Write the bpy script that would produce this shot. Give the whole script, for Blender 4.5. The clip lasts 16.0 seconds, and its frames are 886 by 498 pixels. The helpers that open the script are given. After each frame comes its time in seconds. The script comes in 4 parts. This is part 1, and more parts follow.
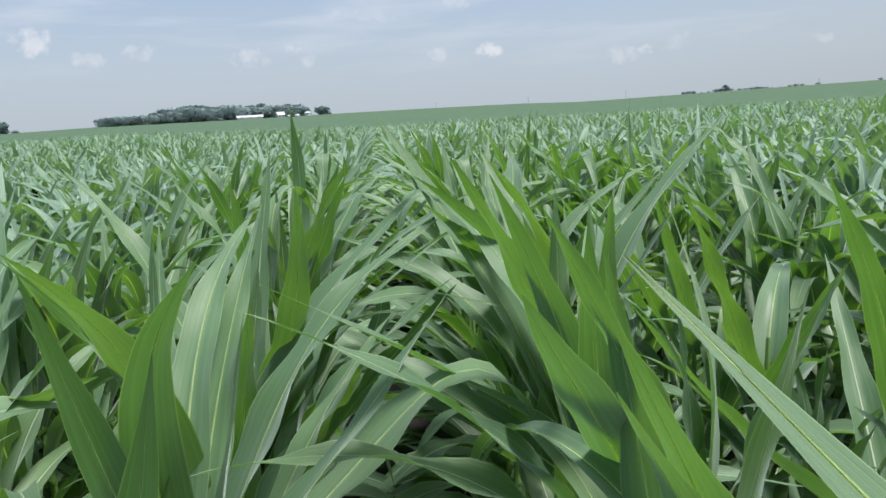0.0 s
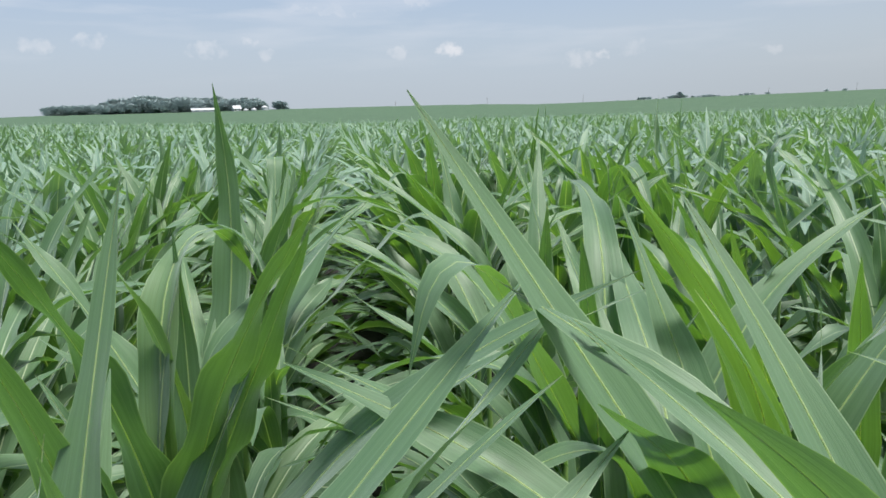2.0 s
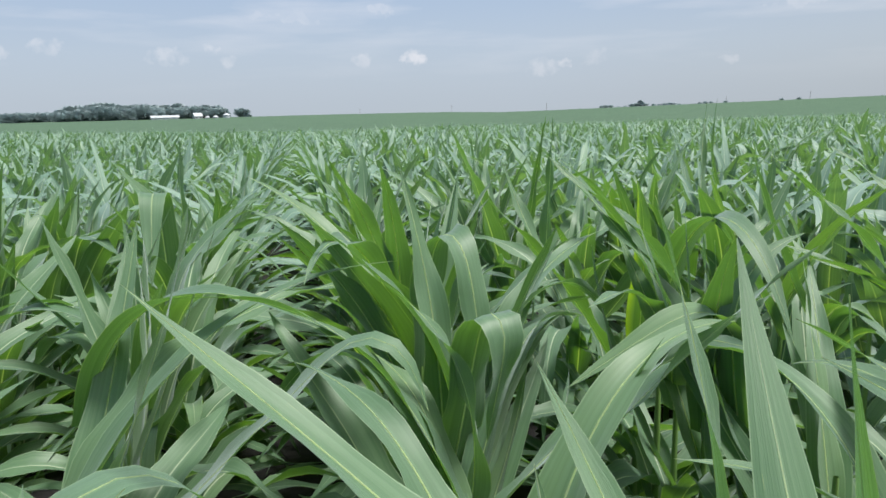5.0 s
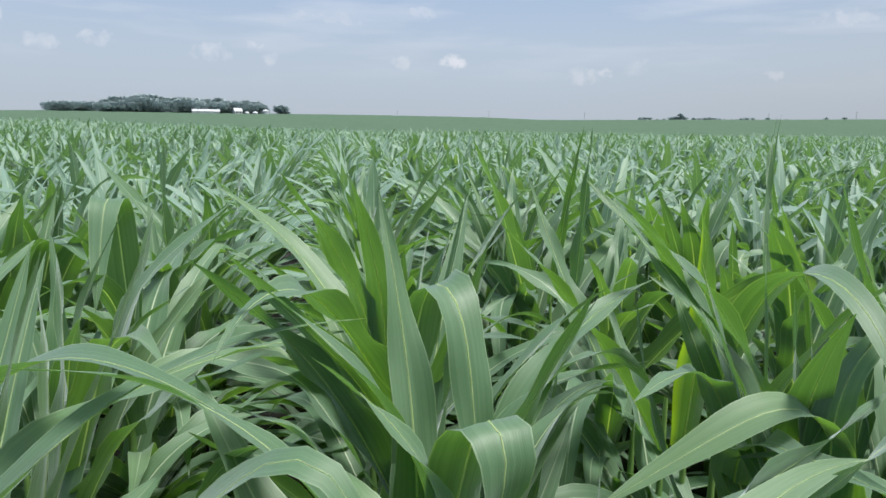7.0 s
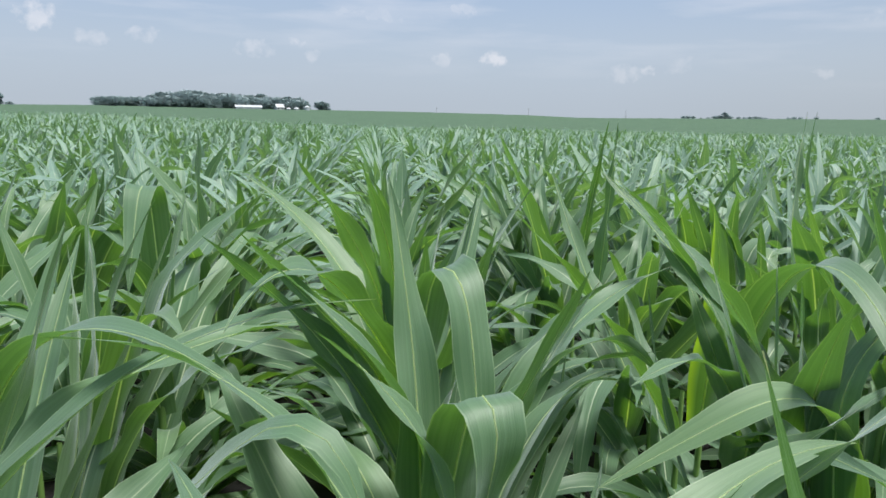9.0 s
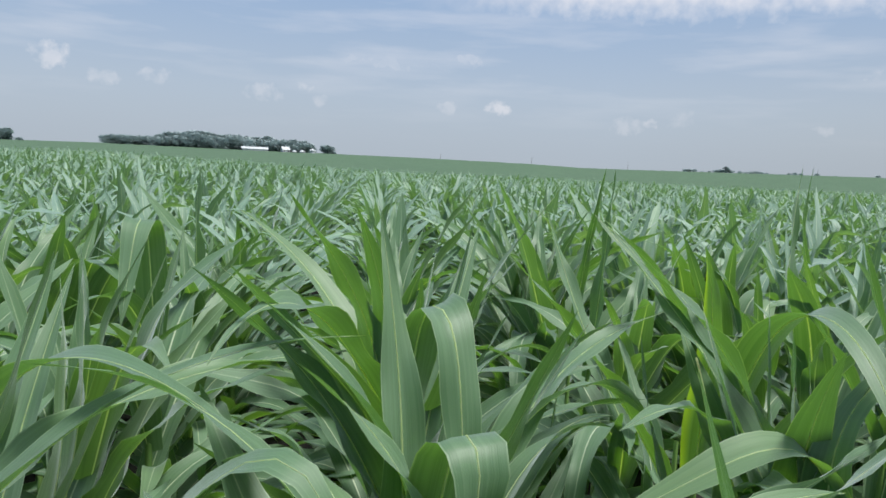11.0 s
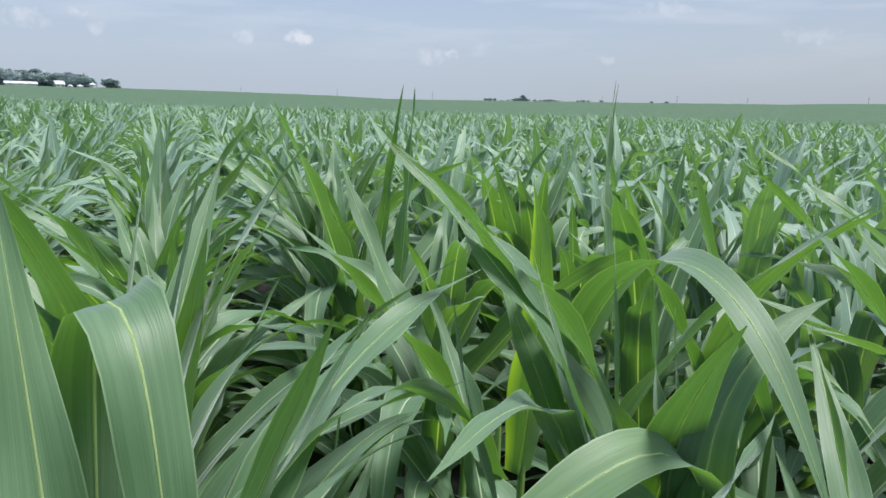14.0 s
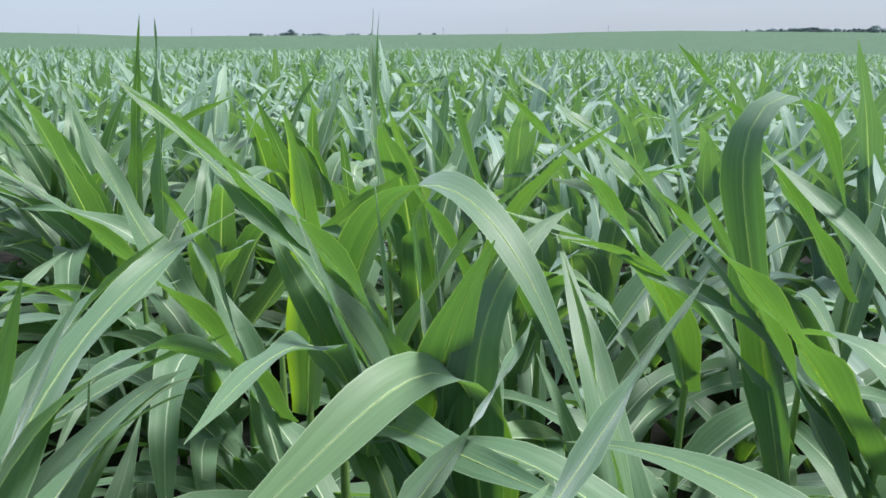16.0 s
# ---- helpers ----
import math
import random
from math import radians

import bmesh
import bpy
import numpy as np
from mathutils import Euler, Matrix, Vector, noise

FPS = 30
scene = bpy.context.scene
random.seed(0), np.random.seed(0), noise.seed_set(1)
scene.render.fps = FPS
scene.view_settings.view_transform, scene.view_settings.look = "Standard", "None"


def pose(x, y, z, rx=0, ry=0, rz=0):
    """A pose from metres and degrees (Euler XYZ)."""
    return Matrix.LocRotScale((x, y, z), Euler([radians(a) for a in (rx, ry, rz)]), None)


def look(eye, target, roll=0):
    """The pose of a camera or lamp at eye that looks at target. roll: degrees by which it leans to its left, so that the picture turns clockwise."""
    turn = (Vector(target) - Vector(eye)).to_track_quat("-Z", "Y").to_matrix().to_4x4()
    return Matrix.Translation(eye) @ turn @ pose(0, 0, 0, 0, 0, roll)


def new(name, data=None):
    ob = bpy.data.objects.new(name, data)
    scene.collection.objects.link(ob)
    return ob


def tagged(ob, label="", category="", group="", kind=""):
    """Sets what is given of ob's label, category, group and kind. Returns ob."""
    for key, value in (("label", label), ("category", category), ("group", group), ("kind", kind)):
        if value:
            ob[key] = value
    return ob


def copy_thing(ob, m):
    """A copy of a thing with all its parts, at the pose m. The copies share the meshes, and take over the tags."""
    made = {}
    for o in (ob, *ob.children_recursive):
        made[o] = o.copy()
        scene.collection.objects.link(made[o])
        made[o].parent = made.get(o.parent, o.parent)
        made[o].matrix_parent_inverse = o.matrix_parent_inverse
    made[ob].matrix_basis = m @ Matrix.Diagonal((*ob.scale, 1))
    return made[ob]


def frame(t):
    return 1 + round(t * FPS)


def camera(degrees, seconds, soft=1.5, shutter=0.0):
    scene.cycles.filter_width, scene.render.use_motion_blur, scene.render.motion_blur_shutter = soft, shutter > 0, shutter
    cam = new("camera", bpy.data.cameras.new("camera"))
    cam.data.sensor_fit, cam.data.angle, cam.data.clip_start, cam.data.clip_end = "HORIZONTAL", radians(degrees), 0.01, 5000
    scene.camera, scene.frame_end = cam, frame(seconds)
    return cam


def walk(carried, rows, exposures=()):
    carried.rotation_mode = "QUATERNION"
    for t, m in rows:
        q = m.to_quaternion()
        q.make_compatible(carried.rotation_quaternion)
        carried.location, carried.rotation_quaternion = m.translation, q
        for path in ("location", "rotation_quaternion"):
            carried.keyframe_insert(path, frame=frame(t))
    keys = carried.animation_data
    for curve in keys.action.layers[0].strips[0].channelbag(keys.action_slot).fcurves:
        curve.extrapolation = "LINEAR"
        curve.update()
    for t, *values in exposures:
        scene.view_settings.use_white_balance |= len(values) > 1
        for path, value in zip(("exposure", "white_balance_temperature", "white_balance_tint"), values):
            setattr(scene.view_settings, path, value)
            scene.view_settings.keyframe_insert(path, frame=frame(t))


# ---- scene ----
# ---- camera and walk ----
EYE_ROWS = [
    (0.0, 0.000, 0.000, 1.659, -11.20, -3.35, 4.88),
    (0.5, -0.048, 0.298, 1.664, -11.08, -2.61, 5.97),
    (1.0, -0.049, 0.552, 1.644, -11.32, -1.65, 7.14),
    (1.5, -0.028, 0.799, 1.635, -11.49, -1.32, 8.11),
    (2.0, -0.055, 1.100, 1.640, -11.43, -1.68, 8.43),
    (2.5, -0.046, 1.318, 1.639, -11.27, -1.91, 9.08),
    (3.0, -0.005, 1.572, 1.648, -10.98, -1.92, 9.76),
    (3.5, -0.002, 1.805, 1.639, -10.89, -1.65, 10.60),
    (4.0, 0.011, 1.996, 1.655, -11.09, -1.98, 11.26),
    (6.5, 0.289, 2.743, 1.635, -10.46, 0.23, 9.95),
    (7.0, 0.278, 2.782, 1.646, -10.54, 0.80, 8.79),
    (7.5, 0.290, 2.772, 1.655, -10.74, 0.77, 7.92),
    (8.0, 0.303, 2.756, 1.653, -11.05, 0.83, 6.94),
    (8.5, 0.315, 2.740, 1.642, -11.14, 0.83, 6.11),
    (11.0, 0.338, 2.732, 1.622, -7.14, 2.70, 5.54),
    (11.5, 0.358, 2.708, 1.616, -6.59, 2.85, 8.39),
    (12.0, 0.353, 2.685, 1.609, -6.19, 2.61, 11.87),
    (12.5, 0.490, 2.986, 1.616, -8.25, 2.88, 11.58),
    (13.0, 0.496, 3.037, 1.600, -8.66, 2.30, 15.13),
    (13.5, 0.522, 3.134, 1.599, -10.57, 2.15, 16.94),
    (14.0, 0.505, 3.158, 1.582, -11.92, 1.76, 20.93),
    (14.5, 0.503, 3.160, 1.575, -13.45, 1.27, 24.96),
    (15.0, 0.525, 3.172, 1.575, -14.98, 0.43, 30.18),
    (15.5, 0.546, 3.172, 1.569, -16.04, 0.44, 34.98),
    (16.0, 0.551, 3.166, 1.570, -16.59, 0.58, 38.62),
]


def gaze(x, y, z, pitch, roll, heading):
    """Camera at x, y, z looking heading degrees to the right of the crop rows, which run along +y."""
    a, p = radians(heading), radians(pitch)
    return look((x, y, z), (x + math.sin(a) * math.cos(p), y + math.cos(a) * math.cos(p), z + math.sin(p)), roll)


cam = camera(64.0, 16.0, soft=1.6)
walk(cam, [(t, gaze(*r)) for t, *r in EYE_ROWS],
     exposures=[(0.0, 0.50, 6560, 8.5), (4.0, 0.49, 6520, 9.0), (7.0, 0.47, 6420, 9.5), (8.5, 0.47, 6400, 9.5), (11.0, 0.34, 6400, 9.0), (12.5, 0.38, 6400, 9.5),
                (14.5, 0.56, 6280, 10.5), (16.0, 0.74, 6200, 11.5)])

# ---- sky and sun ----
SUN_AZ, SUN_EL = 118.0, 69.0          # degrees right of the rows, above the horizon


def build_world():
    world = bpy.data.worlds.new("sky")
    scene.world = world
    world.use_nodes = True
    nt = world.node_tree
    nt.nodes.clear()
    N, L = nt.nodes.new, nt.links.new

    def math_node(op, a, b=None, clamp=False):
        n = N("ShaderNodeMath")
        n.operation, n.use_clamp = op, clamp
        for i, v in enumerate((a, b)):
            if v is None:
                continue
            if isinstance(v, (int, float)):
                n.inputs[i].default_value = v
            else:
                L(v, n.inputs[i])
        return n.outputs[0]

    out, bg = N("ShaderNodeOutputWorld"), N("ShaderNodeBackground")
    coord = N("ShaderNodeTexCoord")
    sky = N("ShaderNodeTexSky")
    sky.sky_type, sky.sun_disc = "NISHITA", False
    sky.sun_elevation, sky.sun_rotation = radians(SUN_EL), radians(SUN_AZ)
    sky.air_density, sky.dust_density, sky.ozone_density = 1.0, 3.0, 1.2
    sep = N("ShaderNodeSeparateXYZ")
    L(coord.outputs["Generated"], sep.inputs[0])
    el = math_node("MULTIPLY", math_node("ARCSINE", sep.outputs[2]), 180 / math.pi)
    az = math_node("MULTIPLY", math_node("ARCTAN2", sep.outputs[0], sep.outputs[1]), 180 / math.pi)

    # summer haze: pale near the horizon, clearing upwards
    haze = N("ShaderNodeValToRGB")
    L(math_node("DIVIDE", el, 40.0, True), haze.inputs[0])
    ramp = haze.color_ramp
    ramp.elements[0].position, ramp.elements[0].color = 0.0, (0.515, 0.580, 0.660, 1)
    ramp.elements[1].position, ramp.elements[1].color = 1.0, (0.42, 0.52, 0.68, 1)
    e = ramp.elements.new(0.12)
    e.color = (0.485, 0.570, 0.690, 1)
    e = ramp.elements.new(0.3)
    e.color = (0.36, 0.49, 0.70, 1)
    gain = N("ShaderNodeVectorMath")
    gain.operation = "SCALE"
    L(sky.outputs[0], gain.inputs[0])
    gain.inputs["Scale"].default_value = 0.10
    base = N("ShaderNodeMixRGB")
    base.inputs[0].default_value = 0.82
    L(gain.outputs[0], base.inputs[1])
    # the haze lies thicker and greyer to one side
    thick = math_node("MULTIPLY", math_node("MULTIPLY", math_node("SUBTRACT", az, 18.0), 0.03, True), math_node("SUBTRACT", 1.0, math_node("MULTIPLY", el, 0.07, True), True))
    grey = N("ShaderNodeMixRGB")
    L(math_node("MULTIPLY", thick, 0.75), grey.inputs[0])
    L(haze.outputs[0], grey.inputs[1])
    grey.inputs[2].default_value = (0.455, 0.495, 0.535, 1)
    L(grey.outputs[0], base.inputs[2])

    # fair-weather clouds: noise breaks up soft oval patches; a thin streaky veil higher up
    warp = N("ShaderNodeTexNoise")
    warp.inputs["Scale"].default_value, warp.inputs["Detail"].default_value = 60.0, 9.0
    L(coord.outputs["Generated"], warp.inputs["Vector"])
    wob = math_node("MULTIPLY", math_node("SUBTRACT", warp.outputs[0], 0.48), 5.0)
    fine = N("ShaderNodeTexNoise")
    fine.inputs["Scale"].default_value, fine.inputs["Detail"].default_value = 75.0, 5.0
    L(coord.outputs["Generated"], fine.inputs["Vector"])
    total = None
    for caz, cel, half_w, half_h, dense in CLOUDS:
        u = math_node("DIVIDE", math_node("SUBTRACT", az, caz), half_w)
        v = math_node("DIVIDE", math_node("SUBTRACT", el, cel), half_h)
        r2 = math_node("ADD", math_node("MULTIPLY", u, u), math_node("MULTIPLY", v, v))
        m = math_node("SUBTRACT", 1.0, math_node("ADD", r2, wob), True)
        m = math_node("MULTIPLY", math_node("MULTIPLY", m, 0.6, True), dense)
        total = m if total is None else math_node("MAXIMUM", total, m)
    total = math_node("MULTIPLY", total, math_node("ADD", fine.outputs[0], 0.45), True)
    veil_map = N("ShaderNodeMapping")
    veil_map.inputs["Scale"].default_value = (3.0, 3.0, 22.0)
    L(coord.outputs["Generated"], veil_map.inputs[0])
    veil = N("ShaderNodeTexNoise")
    veil.inputs["Scale"].default_value, veil.inputs["Detail"].default_value = 1.6, 5.0
    L(veil_map.outputs[0], veil.inputs["Vector"])
    veil_amt = math_node("MULTIPLY", math_node("SUBTRACT", veil.outputs[0], 0.5, True), 1.2, True)
    lift = math_node("MULTIPLY", math_node("SUBTRACT", el, 1.5), 0.16, True)
    veil_amt = math_node("MULTIPLY", veil_amt, lift)
    # broad cloud sheet above
    sheet = math_node("MULTIPLY", math_node("ADD", math_node("SUBTRACT", el, 10.9), math_node("MULTIPLY", wob, 0.6)), 0.4, True)
    sheet = math_node("MULTIPLY", sheet, math_node("MULTIPLY", math_node("SUBTRACT", az, 2.0), 0.08, True))
    sheet = math_node("MULTIPLY", sheet, 0.85)
    amount = math_node("MAXIMUM", math_node("MAXIMUM", total, veil_amt), sheet)
    cloudy = N("ShaderNodeMixRGB")
    L(amount, cloudy.inputs[0])
    L(base.outputs[0], cloudy.inputs[1])
    cloudy.inputs[2].default_value = (0.86, 0.84, 0.87, 1)
    L(cloudy.outputs[0], bg.inputs[0])
    bg.inputs[1].default_value = 0.80
    L(bg.outputs[0], out.inputs[0])


# heading, elevation, half width, half height (degrees), density
CLOUDS = [
    (-23.4, 5.9, 1.5, 1.1, 0.75), (-16.8, 5.2, 1.1, 0.6, 0.40), (-20.3, 4.7, 1.4, 0.6, 0.40),
    (-8.9, 4.5, 1.5, 0.7, 0.40), (-5.9, 5.2, 0.9, 0.5, 0.50), (-4.6, 4.2, 0.6, 0.6, 0.35),
    (5.5, 4.2, 1.1, 0.7, 0.42), (9.4, 4.25, 1.05, 0.75, 0.85), (-0.3, 7.4, 4.2, 0.6, 0.40),
    (7.0, 7.8, 1.8, 0.55, 0.45), (19.4, 3.1, 1.6, 0.8, 0.35), (21.1, 3.5, 0.6, 0.45, 0.75),
    (23.5, 4.0, 1.0, 0.8, 0.22), (37.3, 7.0, 2.2, 0.7, 0.4), (33.0, 3.2, 0.8, 0.4, 0.35),
    (47.0, 5.0, 2.4, 0.7, 0.3),
]
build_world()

sun_data = bpy.data.lights.new("sun", "SUN")
sun_data.energy, sun_data.angle, sun_data.color = 4.2, radians(16), (1.0, 0.97, 0.92)
sun = new("sun", sun_data)
_a, _e = radians(SUN_AZ), radians(SUN_EL)
sun.matrix_world = look((math.sin(_a) * math.cos(_e) * 60, math.cos(_a) * math.cos(_e) * 60, math.sin(_e) * 60), (0, 0, 0))


# ---- materials ----
def material(name, rough=0.6):
    m = bpy.data.materials.new(name)
    m.use_nodes = True
    nt = m.node_tree
    p = nt.nodes["Principled BSDF"]
    p.inputs["Roughness"].default_value = rough
    return m, nt, p


def noise_node(nt, scale, detail=4.0, vector=None, stretch=None):
    n = nt.nodes.new("ShaderNodeTexNoise")
    n.inputs["Scale"].default_value, n.inputs["Detail"].default_value = scale, detail
    if vector is None:
        vector = nt.nodes.new("ShaderNodeTexCoord").outputs["Object"]
    if stretch:
        mp = nt.nodes.new("ShaderNodeMapping")
        mp.inputs["Scale"].default_value = stretch
        nt.links.new(vector, mp.inputs[0])
        vector = mp.outputs[0]
    nt.links.new(vector, n.inputs["Vector"])
    return n


def ramp_node(nt, fac, stops):
    r = nt.nodes.new("ShaderNodeValToRGB")
    while len(r.color_ramp.elements) < len(stops):
        r.color_ramp.elements.new(0.5)
    for e, (pos, col) in zip(r.color_ramp.elements, stops):
        e.position, e.color = pos, (*col, 1)
    nt.links.new(fac, r.inputs[0])
    return r.outputs[0]


def mix_node(nt, fac, a, b, mode="MIX"):
    n = nt.nodes.new("ShaderNodeMixRGB")
    n.blend_type = mode
    for i, v in enumerate((fac, a, b)):
        if isinstance(v, (int, float)):
            n.inputs[i].default_value = v
        elif isinstance(v, tuple):
            n.inputs[i].default_value = (*v, 1)
        else:
            nt.links.new(v, n.inputs[i])
    return n.outputs[0]


def calc(nt, op, a, b=0.0, clamp=False):
    n = nt.nodes.new("ShaderNodeMath")
    n.operation, n.use_clamp = op, clamp
    for i, v in enumerate((a, b)):
        if isinstance(v, (int, float)):
            n.inputs[i].default_value = v
        else:
            nt.links.new(v, n.inputs[i])
    return n.outputs[0]


def bump(nt, p, height, strength, distance):
    b = nt.nodes.new("ShaderNodeBump")
    b.inputs["Strength"].default_value, b.inputs["Distance"].default_value = strength, distance
    nt.links.new(height, b.inputs["Height"])
    nt.links.new(b.outputs[0], p.inputs["Normal"])
    return b


def leaf_material(name, joined, edge_yellow=False):
    """Corn blade: waxy blue-green upper side, pale midrib, fine parallel veins, light shining through."""
    m, nt, p = material(name, 0.42)
    L = nt.links.new
    uv = nt.nodes.new("ShaderNodeUVMap").outputs[0]
    sep = nt.nodes.new("ShaderNodeSeparateXYZ")
    L(uv, sep.inputs[0])
    across = calc(nt, "ABSOLUTE", calc(nt, "MULTIPLY", calc(nt, "SUBTRACT", sep.outputs[0], 0.5), 2.0))
    if joined:
        rnd = nt.nodes.new("ShaderNodeNewGeometry").outputs["Random Per Island"]
    else:
        rnd = nt.nodes.new("ShaderNodeObjectInfo").outputs["Random"]
    tone = ramp_node(nt, rnd, [(0.0, (0.070, 0.150, 0.066)), (0.45, (0.096, 0.186, 0.092)), (0.8, (0.122, 0.218, 0.108)), (1.0, (0.152, 0.250, 0.096))])
    blot = noise_node(nt, 7.0, 3.0)
    tone = mix_node(nt, calc(nt, "MULTIPLY", blot.outputs[0], 0.6), tone, (0.118, 0.214, 0.120))
    veins = noise_node(nt, 1.0, 2.0, uv, (46.0, 1.3, 1.0))
    tone = mix_node(nt, calc(nt, "MULTIPLY", calc(nt, "SUBTRACT", veins.outputs[0], 0.40, True), 1.1, True), tone, (0.128, 0.242, 0.122))
    # broader ribs between the veins, darker and paler by turns
    ribs = noise_node(nt, 1.0, 3.0, uv, (15.0, 0.7, 1.0))
    tone = mix_node(nt, calc(nt, "MULTIPLY", calc(nt, "SUBTRACT", ribs.outputs[0], 0.50, True), 2.6, True), tone, (0.162, 0.276, 0.160))
    tone = mix_node(nt, calc(nt, "MULTIPLY", calc(nt, "SUBTRACT", 0.48, ribs.outputs[0], True), 2.4, True), tone, (0.046, 0.128, 0.046))
    # joined blades stand further off: distance haze put into their colour, paler and bluer
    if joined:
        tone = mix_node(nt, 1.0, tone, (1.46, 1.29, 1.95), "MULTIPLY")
    # scattered pale flecks
    fleck = noise_node(nt, 1.0, 1.0, uv, (60.0, 34.0, 1.0))
    tone = mix_node(nt, calc(nt, "MULTIPLY", calc(nt, "SUBTRACT", fleck.outputs[0], 0.74, True), 6.0, True), tone, (0.34, 0.40, 0.16))
    rib = calc(nt, "MULTIPLY", calc(nt, "SUBTRACT", 0.055, across), 40.0, True)
    rib_fade = calc(nt, "MULTIPLY", calc(nt, "SUBTRACT", 1.0, sep.outputs[1], True), 1.6, True)
    rib = calc(nt, "MULTIPLY", rib, rib_fade)
    margin = calc(nt, "MULTIPLY", calc(nt, "SUBTRACT", across, 0.94), 12.0, True)
    col = mix_node(nt, rib, tone, (0.54, 0.62, 0.46))
    col = mix_node(nt, calc(nt, "MULTIPLY", margin, 0.85), col, (0.36, 0.47, 0.31))
    if edge_yellow:
        side = calc(nt, "MULTIPLY", calc(nt, "SUBTRACT", sep.outputs[0], 0.74), 5.0, True)
        col = mix_node(nt, side, col, (0.32, 0.44, 0.07))
    L(col, p.inputs["Base Color"])
    p.inputs["Specular IOR Level"].default_value = 0.7
    p.inputs["Sheen Weight"].default_value, p.inputs["Sheen Roughness"].default_value = 0.5, 0.45
    p.inputs["Sheen Tint"].default_value = (0.82, 0.92, 1.0, 1)
    rough = calc(nt, "ADD", calc(nt, "MULTIPLY", blot.outputs[0], 0.2), 0.48 if joined else 0.42)
    L(rough, p.inputs["Roughness"])
    ridge = calc(nt, "ADD", calc(nt, "MULTIPLY", calc(nt, "ADD", veins.outputs[0], ribs.outputs[0]), 0.5), calc(nt, "MULTIPLY", rib, -0.8))
    b = bump(nt, p, ridge, 0.35, 0.0025)
    tr = nt.nodes.new("ShaderNodeBsdfTranslucent")
    L(mix_node(nt, 1.0, col, (1.30, 1.60, 0.20), "MULTIPLY"), tr.inputs[0])
    L(b.outputs[0], tr.inputs["Normal"])
    mx = nt.nodes.new("ShaderNodeMixShader")
    # less vivid green let through in the joined blades, in keeping with the haze tint
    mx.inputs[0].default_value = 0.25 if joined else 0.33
    L(p.outputs[0], mx.inputs[1])
    L(tr.outputs[0], mx.inputs[2])
    L(mx.outputs[0], nt.nodes["Material Output"].inputs[0])
    return m


def plain_material(name, dark, light, scale, rough=0.8, relief=0.0, detail=6.0, stretch=None):
    m, nt, p = material(name, rough)
    n = noise_node(nt, scale, detail, None, stretch)
    big = noise_node(nt, scale * 0.13, 3.0)
    f = calc(nt, "ADD", calc(nt, "MULTIPLY", n.outputs[0], 0.65), calc(nt, "MULTIPLY", big.outputs[0], 0.35))
    nt.links.new(ramp_node(nt, f, [(0.32, dark), (0.68, light)]), p.inputs["Base Color"])
    if relief:
        bump(nt, p, n.outputs[0], 0.8, relief)
    return m


BLADE = leaf_material("corn_blade", False)
BLADE_YELLOW = leaf_material("corn_blade_yellow_edge", False, True)
BLADE_FIELD_HAZED = leaf_material("corn_blade_field_hazed", True)
STALK = plain_material("corn_stalk", (0.10, 0.20, 0.05), (0.20, 0.32, 0.09), 18.0, 0.5, 0.001, 4.0, (1, 1, 0.15))
MIDRIB = plain_material("leaf_midrib", (0.42, 0.50, 0.36), (0.58, 0.64, 0.50), 30.0, 0.45)
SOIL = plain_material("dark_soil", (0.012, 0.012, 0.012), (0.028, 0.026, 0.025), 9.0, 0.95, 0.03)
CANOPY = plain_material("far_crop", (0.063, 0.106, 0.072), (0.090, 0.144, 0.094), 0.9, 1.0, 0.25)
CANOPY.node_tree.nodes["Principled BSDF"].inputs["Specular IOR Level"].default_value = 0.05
# distant foliage: aerial haze mixed into the base colour, lifted to grey-blue
TREE_LEAF_HAZED = plain_material("hazed_tree_foliage", (0.150, 0.200, 0.204), (0.170, 0.224, 0.222), 0.35, 1.0)


def let_through(mat, colour, share):
    """Lets some light pass through a thin material."""
    nt = mat.node_tree
    thin, mixer = nt.nodes.new("ShaderNodeBsdfTranslucent"), nt.nodes.new("ShaderNodeMixShader")
    thin.inputs[0].default_value, mixer.inputs[0].default_value = (*colour, 1), share
    nt.links.new(nt.nodes["Principled BSDF"].outputs[0], mixer.inputs[1])
    nt.links.new(thin.outputs[0], mixer.inputs[2])
    nt.links.new(mixer.outputs[0], nt.nodes["Material Output"].inputs[0])


TREE_LEAF_HAZED.node_tree.nodes["Principled BSDF"].inputs["Specular IOR Level"].default_value = 0.0
# the pale grey-blue tint let through carries the same haze
let_through(TREE_LEAF_HAZED, (0.46, 0.55, 0.57), 0.66)
let_through(MIDRIB, (0.80, 0.92, 0.50), 0.72)
BARK = plain_material("bark", (0.06, 0.05, 0.045), (0.14, 0.12, 0.10), 6.0, 0.9, 0.02)
WHITE_METAL = plain_material("white_metal", (0.42, 0.45, 0.48), (0.54, 0.56, 0.58), 0.6, 0.5)
GALVANISED = plain_material("galvanised_steel", (0.30, 0.34, 0.37), (0.42, 0.46, 0.49), 0.9, 0.4)
GREY_ROOF = plain_material("grey_roof", (0.34, 0.36, 0.38), (0.50, 0.52, 0.54), 0.7, 0.5)
POLE_WOOD = plain_material("grey_wood", (0.16, 0.15, 0.14), (0.28, 0.26, 0.24), 3.0, 0.9)
DARK_GLASS = plain_material("dark_opening", (0.04, 0.05, 0.06), (0.07, 0.08, 0.09), 1.0, 0.3)


